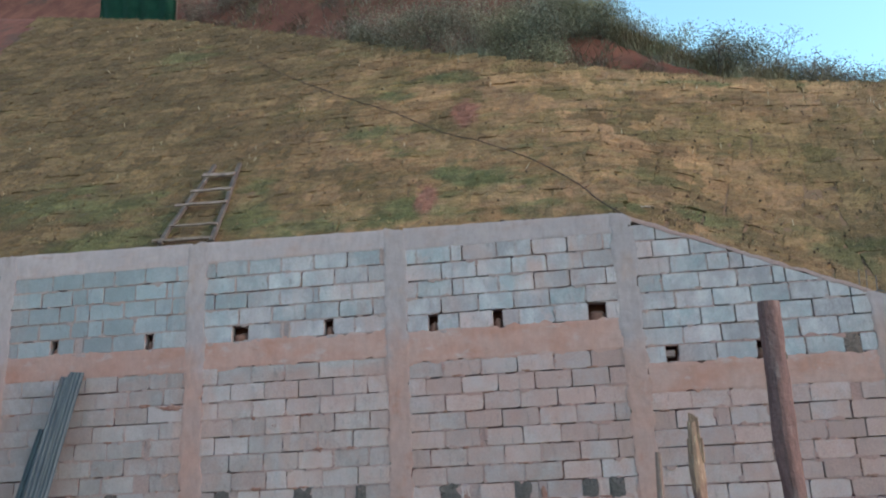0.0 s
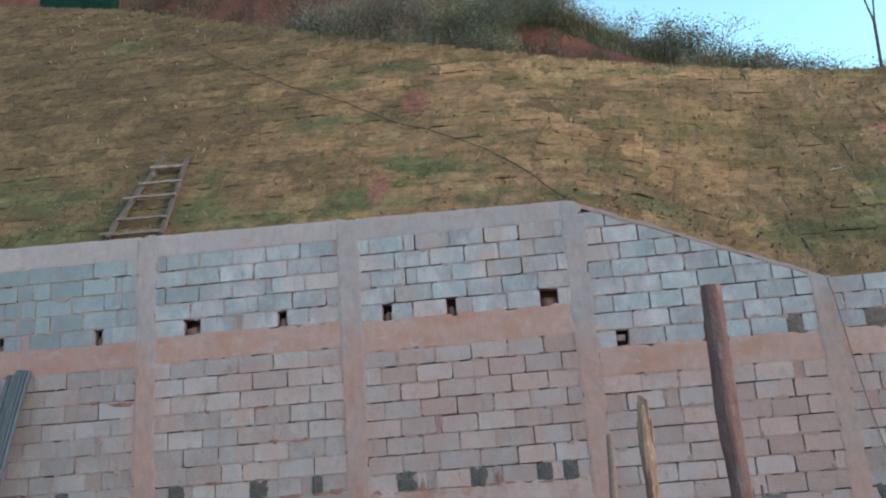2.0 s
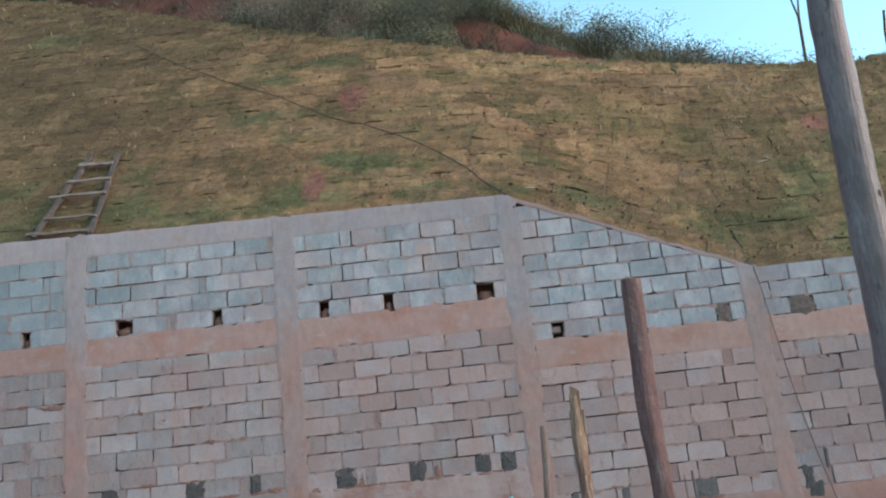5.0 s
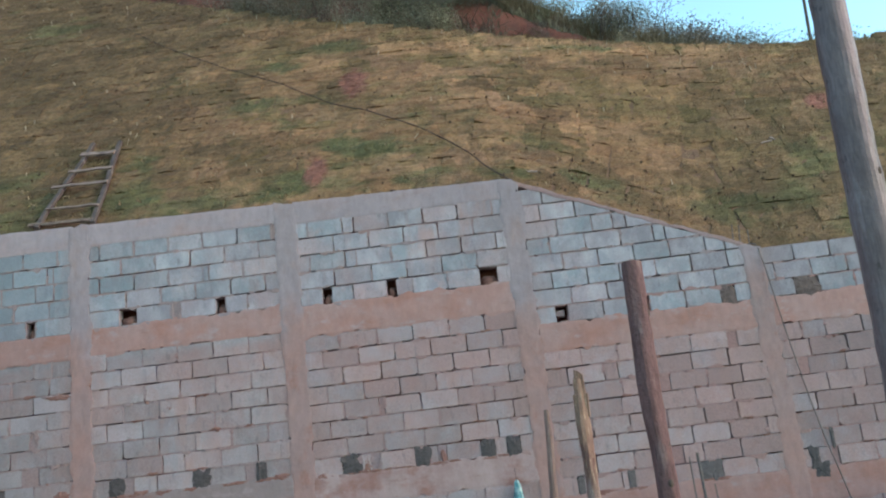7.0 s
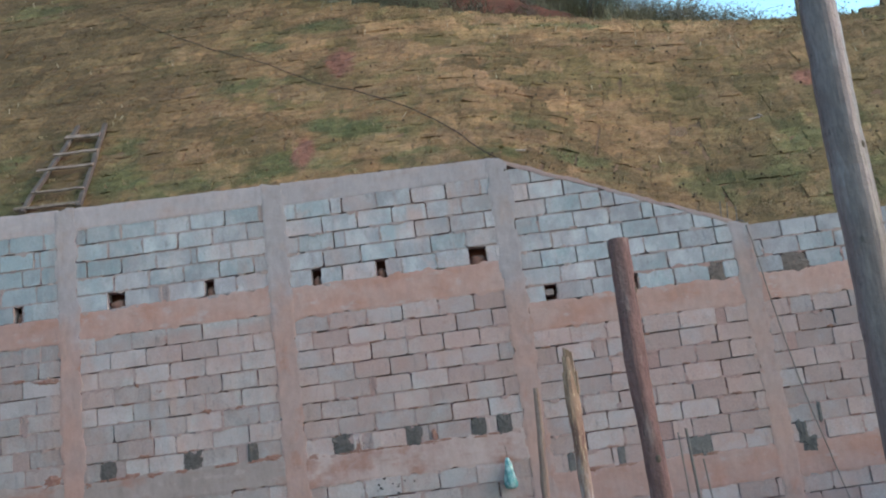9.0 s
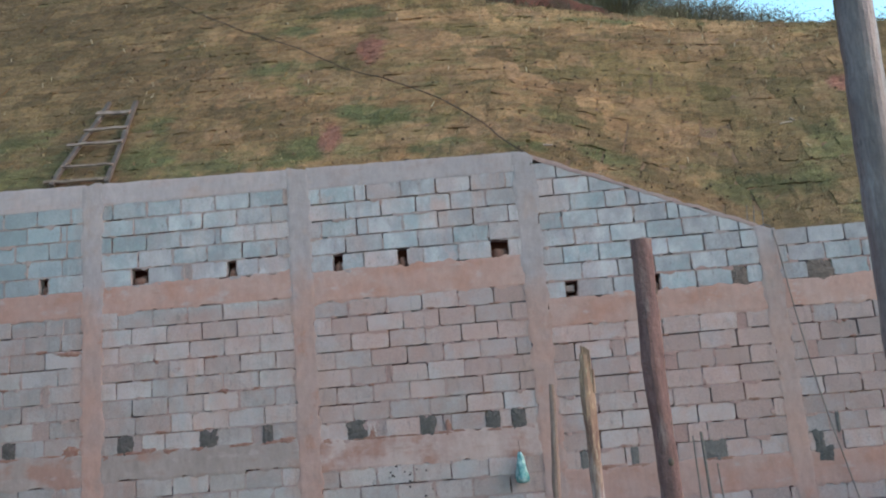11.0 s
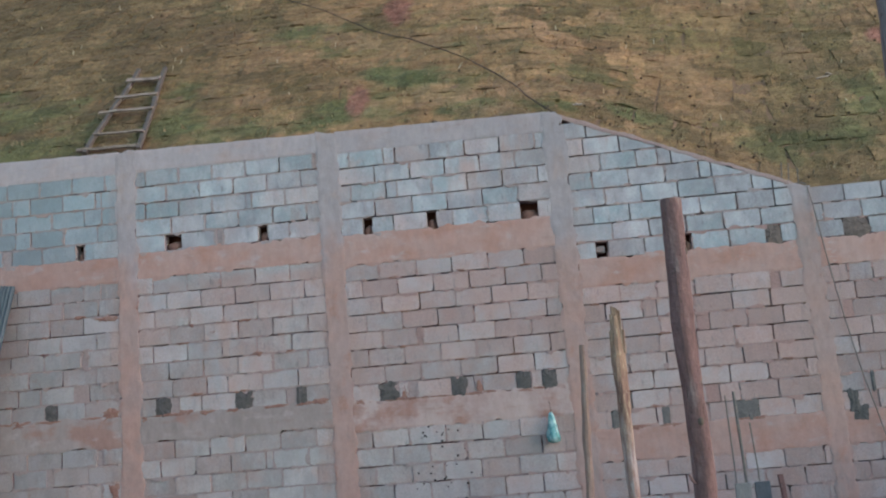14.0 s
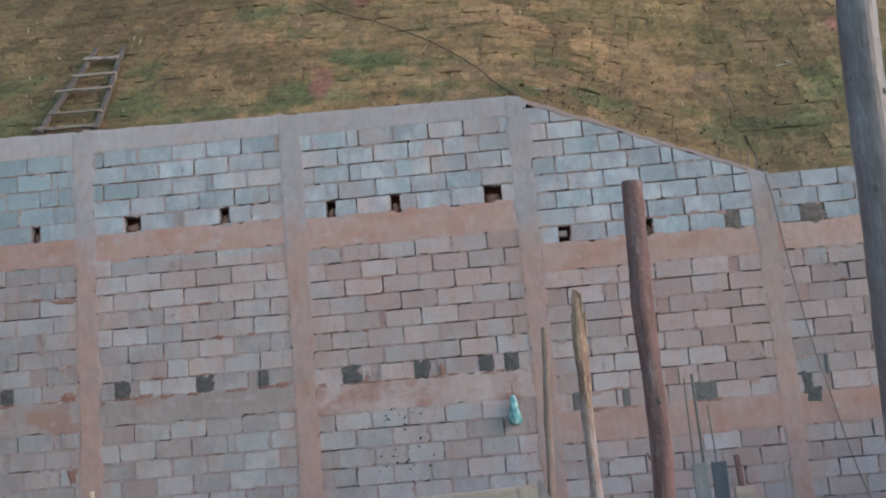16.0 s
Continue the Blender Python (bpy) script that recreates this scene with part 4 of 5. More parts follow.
def turf_mesh(k):
    """A worn square of sod: uneven top, frayed rim, thatch of dry blades."""
    rnd = random.Random(900 + k)
    bm = bmesh.new()
    n = 7
    seed = Vector((k * 7.7, 0, 0))
    top = []
    for i in range(n):
        col = []
        for j in range(n):
            u, v = i / (n - 1) - 0.5, j / (n - 1) - 0.5
            rim = i in (0, n - 1) or j in (0, n - 1)
            q = Vector((u * 3, v * 3, 0)) + seed
            z = 0.026 * noise.fractal(q, 1, 2, 3) + (-0.006 if rim else 0.0)
            w = TILE * (0.985 + 0.09 * noise.noise(q * 1.4 + Vector((5, 5, 5))))
            col.append(bm.verts.new((u * w + 0.010 * noise.noise(q * 2), v * w + 0.010 * noise.noise(q * 2 + Vector((0, 9, 0))), z)))
        top.append(col)
    for i in range(n - 1):
        for j in range(n - 1):
            bm.faces.new((top[i][j], top[i + 1][j], top[i + 1][j + 1], top[i][j + 1]))
    rim = [top[i][0] for i in range(n)] + [top[n - 1][j] for j in range(1, n)] + [top[i][n - 1] for i in range(n - 2, -1, -1)] + [top[0][j] for j in range(n - 2, 0, -1)]
    low = [bm.verts.new((v.co.x * 0.99, v.co.y * 0.99, -0.06)) for v in rim]
    for i in range(len(rim)):
        j = (i + 1) % len(rim)
        bm.faces.new((rim[j], rim[i], low[i], low[j]))
    for _ in range(230):
        u, v = rnd.uniform(-0.5, 0.5), rnd.uniform(-0.5, 0.5)
        a = rnd.gauss(-1.57, 0.9)
        d = Vector((math.cos(a), math.sin(a), rnd.uniform(0.05, 0.9))).normalized()
        p = Vector((u * TILE, v * TILE, 0.018 * noise.fractal(Vector((u * 3, v * 3, 0)) + seed, 1, 2, 3) - 0.006))
        blade(bm, p, d, Vector((rnd.uniform(-0.4, 0.4), rnd.uniform(-0.4, 0.4), 1)), rnd.uniform(0.025, 0.065), rnd.uniform(0.005, 0.011))
    return finish("turf_square", bm, M_TURF)


TURF = [turf_mesh(k) for k in range(10)]
turf = thing("turf_slope", (0, 0.3, 6), "dry brown sod squares pegged on the steep bank", "turf", kind="structure")
rnd = random.Random(21)
singles, rest = [], []
row, s = 0, 0.06
while s < 16:
    offset = rnd.uniform(0, TILE)
    row += 1
    k = -34
    while k < 25:
        x = k * TILE * 1.02 + offset + rnd.gauss(0, 0.012)
        y = 0.20 + s * 0.67 + rnd.gauss(0, 0.006)
        k += 1
        if y > crest_y(x) + 0.15 or x > 10.2 or is_bare(x, y):
            continue
        y = min(y, crest_y(x) - 0.135)
        # in the hollow beside the step the bank is steeper: keep the squares on it
        nrm = land_normal(x, y)
        across = Vector((1, 0, -nrm.x / nrm.z)).normalized()
        m = Matrix((across, nrm.cross(across), nrm)).transposed().to_4x4()
        sag = 0.05 * math.sin(x * 0.9 + row)
        place = Vector((x, y + sag * 0.3, slope_z(x, y + sag * 0.3))) + nrm * rnd.gauss(0.0, 0.003)
        m = Matrix.Translation(place) @ m @ pose(0, 0, 0, rnd.gauss(0.4, 0.6), rnd.gauss(0, 0.35), rnd.gauss(0, 1.4)) @ Matrix.Diagonal((rnd.uniform(1.06, 1.14), rnd.uniform(1.03, 1.10) * max(1.0, 0.67 / max(0.35, nrm.z)), 1, 1))
        (singles if -4.6 < x < 5.0 and y < 3.05 and len(singles) < 300 else rest).append((m, rnd.randrange(len(TURF)), rnd.randrange(4)))
    s += TILE * 1.0
for m, k, q in singles:
    ob = new("turf_square", TURF[k])
    ob.matrix_basis = m @ pose(0, 0, 0, 0, 0, 180 * (q % 2))
    adopt(ob, turf)

data = []
for me in TURF:
    co = np.zeros(len(me.vertices) * 3)
    me.vertices.foreach_get("co", co)
    data.append((co.reshape(-1, 3), [tuple(p.vertices) for p in me.polygons]))
verts, faces = [], []
base = 0
for m, k, q in rest:
    co, polys = data[k]
    a = np.array(m @ pose(0, 0, 0, 0, 0, 180 * (q % 2)))
    verts.append(co @ a[:3, :3].T + a[:3, 3])
    faces += [tuple(v + base for v in p) for p in polys]
    base += len(co)
me = bpy.data.meshes.new("far_turf")
me.from_pydata(np.concatenate(verts).tolist(), [], faces)
me.materials.append(M_TURF)
tagged(adopt(new("far_turf", me), turf), kind="stuff")

# loose clods, pale blades and rims of longer grass
bm = bmesh.new()
for k in range(620):
    x = rnd.uniform(-9, 8) if k % 3 else rnd.uniform(1.5, 7.5)
    y = 0.2 + (crest_y(x) - 0.3) * rnd.random() ** 1.2
    r = rnd.uniform(0.006, 0.017)
    got = bmesh.ops.create_icosphere(bm, subdivisions=1, radius=r)["verts"]
    p = Vector((x, y, slope_z(x, y))) + land_normal(x, y) * 0.025
    for v in got:
        v.co = v.co * rnd.uniform(0.7, 1.3) + p
for _ in range(16):
    x = rnd.uniform(-5.6, 1.3)
    r = rnd.uniform(0.012, 0.026)
    got = bmesh.ops.create_icosphere(bm, subdivisions=1, radius=r)["verts"]
    p = Vector((x, rnd.uniform(0.02, 0.10), wall_top(x) + r * 0.4))
    for v in got:
        v.co = Vector((v.co.x * 1.4, v.co.y, v.co.z * 0.8)) * rnd.uniform(0.7, 1.3) + p
tagged(part("soil_clods", bm, M_CLOD), "small dark clods of earth on the turf", "clods", kind="stuff")

bm = bmesh.new()
for _ in range(1500):
    x = rnd.uniform(-9, 9)
    y = 0.2 + (crest_y(x) - 0.2) * rnd.random()
    p = Vector((x, y, slope_z(x, y) - 0.01))
    d = (land_normal(x, y) + Vector((rnd.gauss(0, 0.5), rnd.gauss(0, 0.4), rnd.uniform(0, 0.6)))).normalized()
    blade(bm, p, d, Vector((rnd.uniform(-1, 1), -1, 0.3)), rnd.uniform(0.05, 0.12), 0.008)
tagged(part("straw_blades", bm, M_STRAW), "upright dry grass blades among the turf", "grass", kind="stuff")

bm = bmesh.new()
for k in range(150):
    x = rnd.uniform(-8, 7)
    y = rnd.uniform(0.2, 0.9) if k % 2 else 0.2 + (crest_y(x) - 0.3) * rnd.random()
    for _ in range(9):
        px, py = x + rnd.gauss(0, 0.03), y + rnd.gauss(0, 0.02)
        d = (land_normal(x, y) + Vector((rnd.gauss(0, 0.6), rnd.gauss(-0.2, 0.4), rnd.uniform(0, 0.5)))).normalized()
        blade(bm, Vector((px, py, slope_z(px, py) - 0.01)), d, Vector((rnd.uniform(-1, 1), -1, 0.3)), rnd.uniform(0.04, 0.09), 0.010)
tagged(part("straw_tufts", bm, M_PALE_STRAW), "pale straw tufts sticking out of the turf", "grass", kind="stuff")

bm = bmesh.new()
for _ in range(5200):
    x = rnd.uniform(-12.5, 10)
    y = crest_y(x) + rnd.gauss(0, 0.05)
    p = Vector((x, y, slope_z(x, min(y, crest_y(x))) - 0.03))
    d = Vector((rnd.gauss(0, 0.4), rnd.gauss(-0.15, 0.3), 1)).normalized()
    blade(bm, p, d, Vector((rnd.uniform(-1, 1), -1, 0)), rnd.uniform(0.04, 0.13), 0.010)
tagged(part("crest_grass", bm, M_STRAW), "ragged grass along the top edge of the bank", "grass", kind="stuff")

bm = bmesh.new()
for _ in range(2600):
    x = rnd.uniform(-8, 7)
    p = Vector((x, rnd.uniform(0.13, 0.2), wall_top(x) - 0.05))
    d = Vector((rnd.gauss(0, 0.5), rnd.gauss(-0.2, 0.4), 1)).normalized()
    blade(bm, p, d, Vector((rnd.uniform(-1, 1), -1, 0)), rnd.uniform(0.03, 0.085), 0.009)
tagged(part("wall_edge_grass", bm, M_TURF), "short grass fringe behind the top of the wall", "grass", kind="stuff")

stake_bm = bmesh.new()
tube(stake_bm, [(0, 0, -0.05), (0.003, 0, 0.03), (0, 0.002, 0.075)], [0.006, 0.007, 0.005], 6)
stake_me = finish("stake", stake_bm, M_STAKE)
for i in range(110):
    x = rnd.uniform(-9.5, 8)
    u = rnd.random() ** 0.7 if i % 3 else rnd.uniform(0.8, 0.99)
    y = 0.25 + (crest_y(x) - 0.3) * u
    ob = new("turf_stake", stake_me)
    ob.matrix_basis = Matrix.Translation((x, y, slope_z(x, y) + 0.02)) @ pose(0, 0, 0, rnd.gauss(25, 15), rnd.gauss(0, 18), 0) @ Matrix.Scale(rnd.uniform(0.45, 0.8), 4)
    tagged(ob, "small pale wooden peg holding the turf", "stake", "turf pegs")
for x, y, a, l in ((5.14, 1.42, 12, 0.17), (1.86, 0.40, -15, 0.13), (5.24, 1.46, -50, 0.08)):
    bm = bmesh.new()
    c = Vector((x, y, slope_z(x, y) + 0.035))
    d = Vector((math.cos(radians(a)), 0.67 * math.sin(radians(a)), 0.74 * math.sin(radians(a)))) * l
    plank(bm, c - d / 2, c + d / 2, 0.02, 0.015, land_normal(x, y))
    tagged(part("wood_chip", bm, M_PLANK), "pale splinter of wood lying on the turf", "wood scrap", "wood scraps")

# ---------------------------------------------------------------- bushes behind the crest


def leaf_cloud(bm, centre, radius, count, size, rnd, squash=0.8):
    for _ in range(count):
        v = Vector((rnd.gauss(0, 1), rnd.gauss(0, 1), rnd.gauss(0, 1))).normalized() * radius * rnd.random() ** 0.45
        p = Vector(centre) + Vector((v.x, v.y, v.z * squash))
        d = Vector((rnd.gauss(0, 1), rnd.gauss(0, 1), rnd.gauss(-0.1, 0.8))).normalized()
        s = d.orthogonal().normalized()
        s = (s * math.cos(rnd.random() * 6) + d.cross(s) * math.sin(rnd.random() * 6)).normalized()
        l = size * rnd.uniform(0.6, 1.4)
        bm.faces.new([bm.verts.new(p), bm.verts.new(p + d * l * 0.5 + s * l * 0.28), bm.verts.new(p + d * l), bm.verts.new(p + d * l * 0.5 - s * l * 0.28)])


def bush(x, y, height, width, leaves, material, label, seed, stems=9, size=0.027, sparse=False):
    rnd = random.Random(seed)
    z = land_z(x, y) - 0.08
    ob = thing("bush", (x, y, z), label, "bush", "bushes along the crest")
    twigs, crown = bmesh.new(), bmesh.new()
    tips = []
    for _ in range(stems):
        a = rnd.uniform(0, 6.28)
        r = width * rnd.uniform(0.15, 0.55)
        h = height * rnd.uniform(0.6, 1.0)
        tip = Vector((x + r * math.cos(a), y + r * math.sin(a) * 0.7, z + h))
        mid = Vector((x, y, z)).lerp(tip, 0.55) + Vector((rnd.gauss(0, 0.1), rnd.gauss(0, 0.1), 0.12 * h))
        tube(twigs, [(x + rnd.gauss(0, 0.08 * width), y + rnd.gauss(0, 0.06), z), mid, tip], [0.003 + 0.006 * height, 0.003 + 0.003 * height, 0.0025], 5, cap=False)
        tips.append(tip)
        for _ in range(3):
            q = mid.lerp(tip, rnd.uniform(0.1, 0.9))
            e = q + Vector((rnd.gauss(0, 0.22), rnd.gauss(0, 0.15), rnd.uniform(0.0, 0.35))) * (0.6 + 0.4 * height)
            tube(twigs, [q, q.lerp(e, 0.5) + Vector((0, 0, 0.05)), e], [0.005, 0.004, 0.002], 4, cap=False)
            tips.append(e)
    each = max(6, (leaves if sparse else int(leaves * 2.6)) // len(tips))
    for p in tips:
        leaf_cloud(crown, p, (0.16 if sparse else 0.34) * (0.5 + 0.5 * width), each, size, rnd)
    if not sparse:
        for _ in range(stems * 2):
            leaf_cloud(crown, (x + rnd.gauss(0, width * 0.27), y + rnd.gauss(0, width * 0.2), z + height * rnd.uniform(0.08, 0.7)), 0.30 * (0.5 + 0.5 * width), each, size, rnd)
    part("branchwork", twigs, M_TWIG, ob, "thin brown stems")
    part("foliage", crown, material, ob)


def grass_tuft(x, y, height, width, count, seed, material=None):
    rnd = random.Random(seed)
    bm = bmesh.new()
    for _ in range(count):
        px, py = x + rnd.gauss(0, width * 0.4), y + rnd.gauss(0, width * 0.3)
        p = Vector((px, py, land_z(px, py) - 0.14))
        lean = Vector((rnd.gauss(0, 0.35), rnd.gauss(-0.15, 0.3), 1)).normalized()
        l = 0.08 + height * rnd.uniform(0.5, 1.0)
        s = Vector((rnd.uniform(-1, 1), rnd.uniform(-0.4, 0.4), 0)).normalized() * 0.009
        q = p + lean * l * 0.6
        t = p + lean * l + Vector((rnd.gauss(0, 0.15), rnd.gauss(-0.1, 0.12), -0.12 * l))
        a, b, c, d, e = (bm.verts.new(v) for v in (p - s, p + s, q + s * 0.7, q - s * 0.7, t))
        bm.faces.new((a, b, c, d))
        bm.faces.new((d, c, e))
    tagged(part("grass_tuft", bm, material or M_STRAW), "tall dry grass tuft on the bank above the turf", "grass", "grass tufts on the bank", kind="stuff")


seed = 300
for x, d, h, w, n, mtl, text in (
        (-1.9, 0.35, 0.85, 0.9, 1800, M_LEAF_GREY, "low grey-green leafy bush at the crest"), (-1.2, 0.35, 1.05, 1.0, 2200, M_LEAF_DARK, "dark green dense bush at the crest"),
        (-0.5, 0.40, 1.2, 1.0, 2400, M_LEAF_GREY, "grey-green leafy bush at the crest"), (0.15, 0.45, 1.25, 1.0, 2400, M_LEAF, "green leafy bush at the crest"),
        (0.75, 0.40, 1.1, 0.9, 2200, M_LEAF_DARK, "dark green dense bush at the crest"), (0.95, 0.55, 0.7, 0.6, 1600, M_LEAF, "green leafy bush below the cut"),
        (-2.6, 0.4, 0.5, 0.6, 900, M_LEAF_DARK, "low dark bush on the red cut"),
        (3.0, 2.05, 0.45, 0.6, 1500, M_LEAF_GREY, "olive scrub on the edge of the cut"), (3.65, 1.75, 0.5, 0.6, 1500, M_LEAF, "green scrub on the edge of the cut"),
        (4.3, 1.15, 0.88, 0.8, 2600, M_LEAF_DARK, "dark scrub against the sky"), (4.75, 0.9, 0.78, 0.85, 2600, M_SCRUB, "brown-green scrub against the sky"),
        (5.2, 0.75, 0.68, 0.85, 2400, M_SCRUB, "low brown scrub against the sky"), (5.65, 0.6, 0.45, 0.8, 1800, M_SCRUB, "low brown scrub against the sky"),
        (6.1, 0.5, 0.26, 0.7, 900, M_LEAF_DARK, "thin low scrub against the sky"), (3.9, 1.35, 0.75, 0.8, 1800, M_SCRUB, "brown scrub on the edge of the cut")):
    seed += 1
    bush(x, crest_y(x) + d, h, w, n, mtl, text, seed)
for x, d, h, w in ((0.6, 1.25, 0.85, 0.9), (1.1, 1.3, 0.75, 0.8), (1.55, 1.35, 0.65, 0.8), (2.0, 1.4, 0.55, 0.6), (2.65, 1.9, 0.62, 0.7), (3.2, 1.85, 0.6, 0.7), (3.75, 1.7, 0.75, 0.7), (2.3, 1.9, 0.6, 1.0), (1.9, 2.0, 0.85, 1.2), (1.2, 2.4, 1.2, 1.3), (0.4, 2.6, 1.8, 1.4), (-0.6, 2.9, 1.6, 1.5), (-1.7, 2.6, 1.3, 1.4)):
    seed += 1
    bush(x, crest_y(x) + d, h, w, 2600, (M_LEAF, M_LEAF_DARK, M_LEAF_GREY)[seed % 3], "overgrown bush on top of the red cut", seed, 10)
for x, d, h, w, n in ((3.9, 0.9, 1.15, 0.8, 120), (4.6, 0.8, 1.1, 0.9, 170), (5.2, 0.7, 0.8, 0.9, 150), (5.9, 0.5, 0.55, 0.9, 130), (6.5, 0.5, 0.5, 0.9, 100), (7.1, 0.5, 0.45, 0.8, 90),
                      (5.6, 0.8, 0.9, 0.8, 110), (3.2, 1.6, 0.9, 0.8, 140), (7.7, 0.6, 0.4, 0.6, 60)):
    seed += 1
    bush(x, crest_y(x) + d, h, w, n, M_LEAF_DARK, "sparse twiggy scrub against the sky", seed, 8, 0.036, True)
for x, d, h, w, n in ((2.3, 1.8, 0.45, 0.4, 420), (1.7, 2.1, 0.5, 0.5, 450), (2.8, 1.7, 0.42, 0.4, 420), (3.3, 1.5, 0.38, 0.4, 400), (1.2, 2.2, 0.6, 0.7, 400), (-0.2, 0.7, 0.6, 0.8, 400),
                      (3.9, 1.15, 0.32, 0.4, 350), (4.3, 0.7, 0.28, 0.7, 350), (4.9, 0.5, 0.22, 0.8, 300), (-4.6, 0.6, 0.4, 0.4, 160), (-2.2, 0.9, 0.6, 0.8, 350)):
    seed += 1
    grass_tuft(x, crest_y(x) + d, h, w, n, seed, (M_STRAW, M_LEAF_GREY)[seed % 2])

for x, d, h in ((1.3, 0.45, 0.16), (1.7, 0.7, 0.2), (2.1, 0.5, 0.14), (2.4, 0.8, 0.16), (2.9, 0.6, 0.14), (1.0, 0.9, 0.22), (1.5, 1.0, 0.2), (1.15, 0.65, 0.25), (1.45, 0.8, 0.2), (1.85, 0.95, 0.2), (2.25, 0.7, 0.16), (2.6, 0.75, 0.16), (1.2, 1.15, 0.25), (2.0, 0.85, 0.15)):
    seed += 1
    grass_tuft(x, crest_y(x) + d, h, 0.24, 90, seed, (M_OLIVE, M_SCRUB, M_LEAF_DARK)[seed % 3])

# low brown growth scattered over both red cuts
cover = random.Random(91)
for k in range(13):
    x = cover.uniform(1.15, 3.3)
    d = cover.uniform(0.45, 0.90 + 0.5 * bank_height(x))
    seed += 1
    grass_tuft(x, crest_y(x) + d, cover.uniform(0.05, 0.13), cover.uniform(0.16, 0.34), 45, seed, (M_SCRUB, M_OLIVE, M_LEAF_DARK)[k % 3])
for k in range(30):
    x = cover.uniform(-7.6, -2.2)
    seed += 1
    grass_tuft(x, crest_y(x) + cover.uniform(0.3, 2.2), cover.uniform(0.10, 0.26), cover.uniform(0.3, 0.7), 90, seed, (M_SCRUB, M_SCRUB, M_OLIVE)[k % 3])
for x, d, h, w in ((-7.75, 0.9, 0.75, 0.8), (-7.0, 1.6, 0.45, 0.9), (-3.1, 0.9, 0.55, 0.8)):
    seed += 1
    bush(x, crest_y(x) + d, h, w, 1500, M_SCRUB, "brown scrub growing on the red cut", seed)

# a belt of rank grass along the lip of the cut
belt = random.Random(77)
for k in range(11):
    x = 1.7 + 0.27 * k
    seed += 1
    lip = crest_y(x) + 0.95 + 0.5 * bank_height(x) + 0.12 * sstep(2.6, 3.2, x)
    grass_tuft(x, lip + belt.uniform(0.0, 0.1), belt.uniform(0.40, 0.55), 0.30, 420, seed, (M_OLIVE, M_OLIVE, M_LEAF)[k % 3])
    grass_tuft(x + 0.1, lip + belt.uniform(0.4, 0.7), belt.uniform(0.5, 0.75), 0.5, 380, seed + 50, (M_LEAF_GREY, M_OLIVE)[k % 2])
for x, h in ((4.5, 0.62), (4.9, 0.55), (5.3, 0.42), (5.7, 0.32)):
    seed += 1
    grass_tuft(x, crest_y(x) + 0.7, h, 0.6, 800, seed, M_OLIVE)

# thin forked tree behind the crest
x, y = 7.47, 4.5
z = land_z(x, y)
tree = thing("slender_tree", (x, y, z), "thin bare forked tree trunk standing behind the crest", "tree")
bm = bmesh.new()
tube(bm, [(x, y, z - 0.1), (x + 0.06, y, z + 0.8), (x + 0.12, y, z + 1.75)], [0.034, 0.03, 0.026], 9, 0.15)
part("trunk", bm, M_TWIG, tree)
for dx, top in ((-0.12, 2.8), (0.10, 3.0)):
    bm = bmesh.new()
    tube(bm, [(x + 0.12, y, z + 1.7), (x + 0.12 + dx * 0.7, y, z + 2.2), (x + 0.14 + dx, y, z + top)], [0.02, 0.015, 0.008], 7, 0.15)
    part("limb", bm, M_TWIG, tree)
bm = bmesh.new()
for dx, dz in ((0.02, 2.75), (0.26, 3.0), (0.4, 2.85)):
    leaf_cloud(bm, (x + 0.1 + dx, y, z + dz), 0.14, 22, 0.06, rnd)
part("foliage", bm, M_LEAF_DARK, tree)

# fence posts on the skyline
for x, y, dx, h, r in ((7.40, 3.10, -0.01, 0.30, 0.022), (7.72, 3.12, 0.0, 0.12, 0.018), (8.21, 3.16, 0.11, 0.75, 0.024)):
    z = slope_z(x, min(y, crest_y(x)))
    bm = bmesh.new()
    tube(bm, [(x, y, z - 0.15), (x + dx * 0.4, y, z + h * 0.5), (x + dx, y, z + h)], [r, r * 0.95, r * 0.85], 8, 0.2)
    tagged(part("fence_post", bm, M_TWIG), "weathered dark wooden fence post on the crest", "post", "fence posts on the crest")

# green shade net strung on stakes behind the crest
net = thing("shade_net", (-8.9, crest_y(-8.9) + 0.4, land_z(-8.9, crest_y(-8.9) + 0.4)), "dark green shade net hung along the crest", "net")
bm = bmesh.new()
cols = []
for i in range(29):
    x = -10.55 + 2.5 * i / 28
    y = crest_y(x) + 0.35
    col = []
    for j in range(8):
        v = j / 7
        col.append(bm.verts.new((x, y + 0.06 * math.sin(i * 0.9 + v * 2) + 0.05 * noise.noise(Vector((x * 2, v * 2, 0))), land_z(x, y) - 0.1 + 1.5 * v + 0.03 * math.sin(i * 1.3))))
    cols.append(col)
for a, b in zip(cols, cols[1:]):
    for j in range(7):
        bm.faces.new((a[j], b[j], b[j + 1], a[j + 1])).smooth = True
bmesh.ops.solidify(bm, geom=bm.faces[:], thickness=0.004)
part("cloth", bm, M_NET, net)
for x in (-10.55, -9.3, -8.05):
    bm = bmesh.new()
    y = crest_y(x) + 0.42
    tube(bm, [(x, y, land_z(x, y) - 0.2), (x + 0.02, y, land_z(x, y) + 1.5)], [0.025, 0.02], 7, 0.1)
    part("net_stake", bm, M_TWIG, net)

# ---------------------------------------------------------------- ladder on the bank
nrm = land_normal(-3.9, 1.0)


def on_bank(x, y, lift=0.05):
    return Vector((x, y, slope_z(x, y))) + nrm * lift


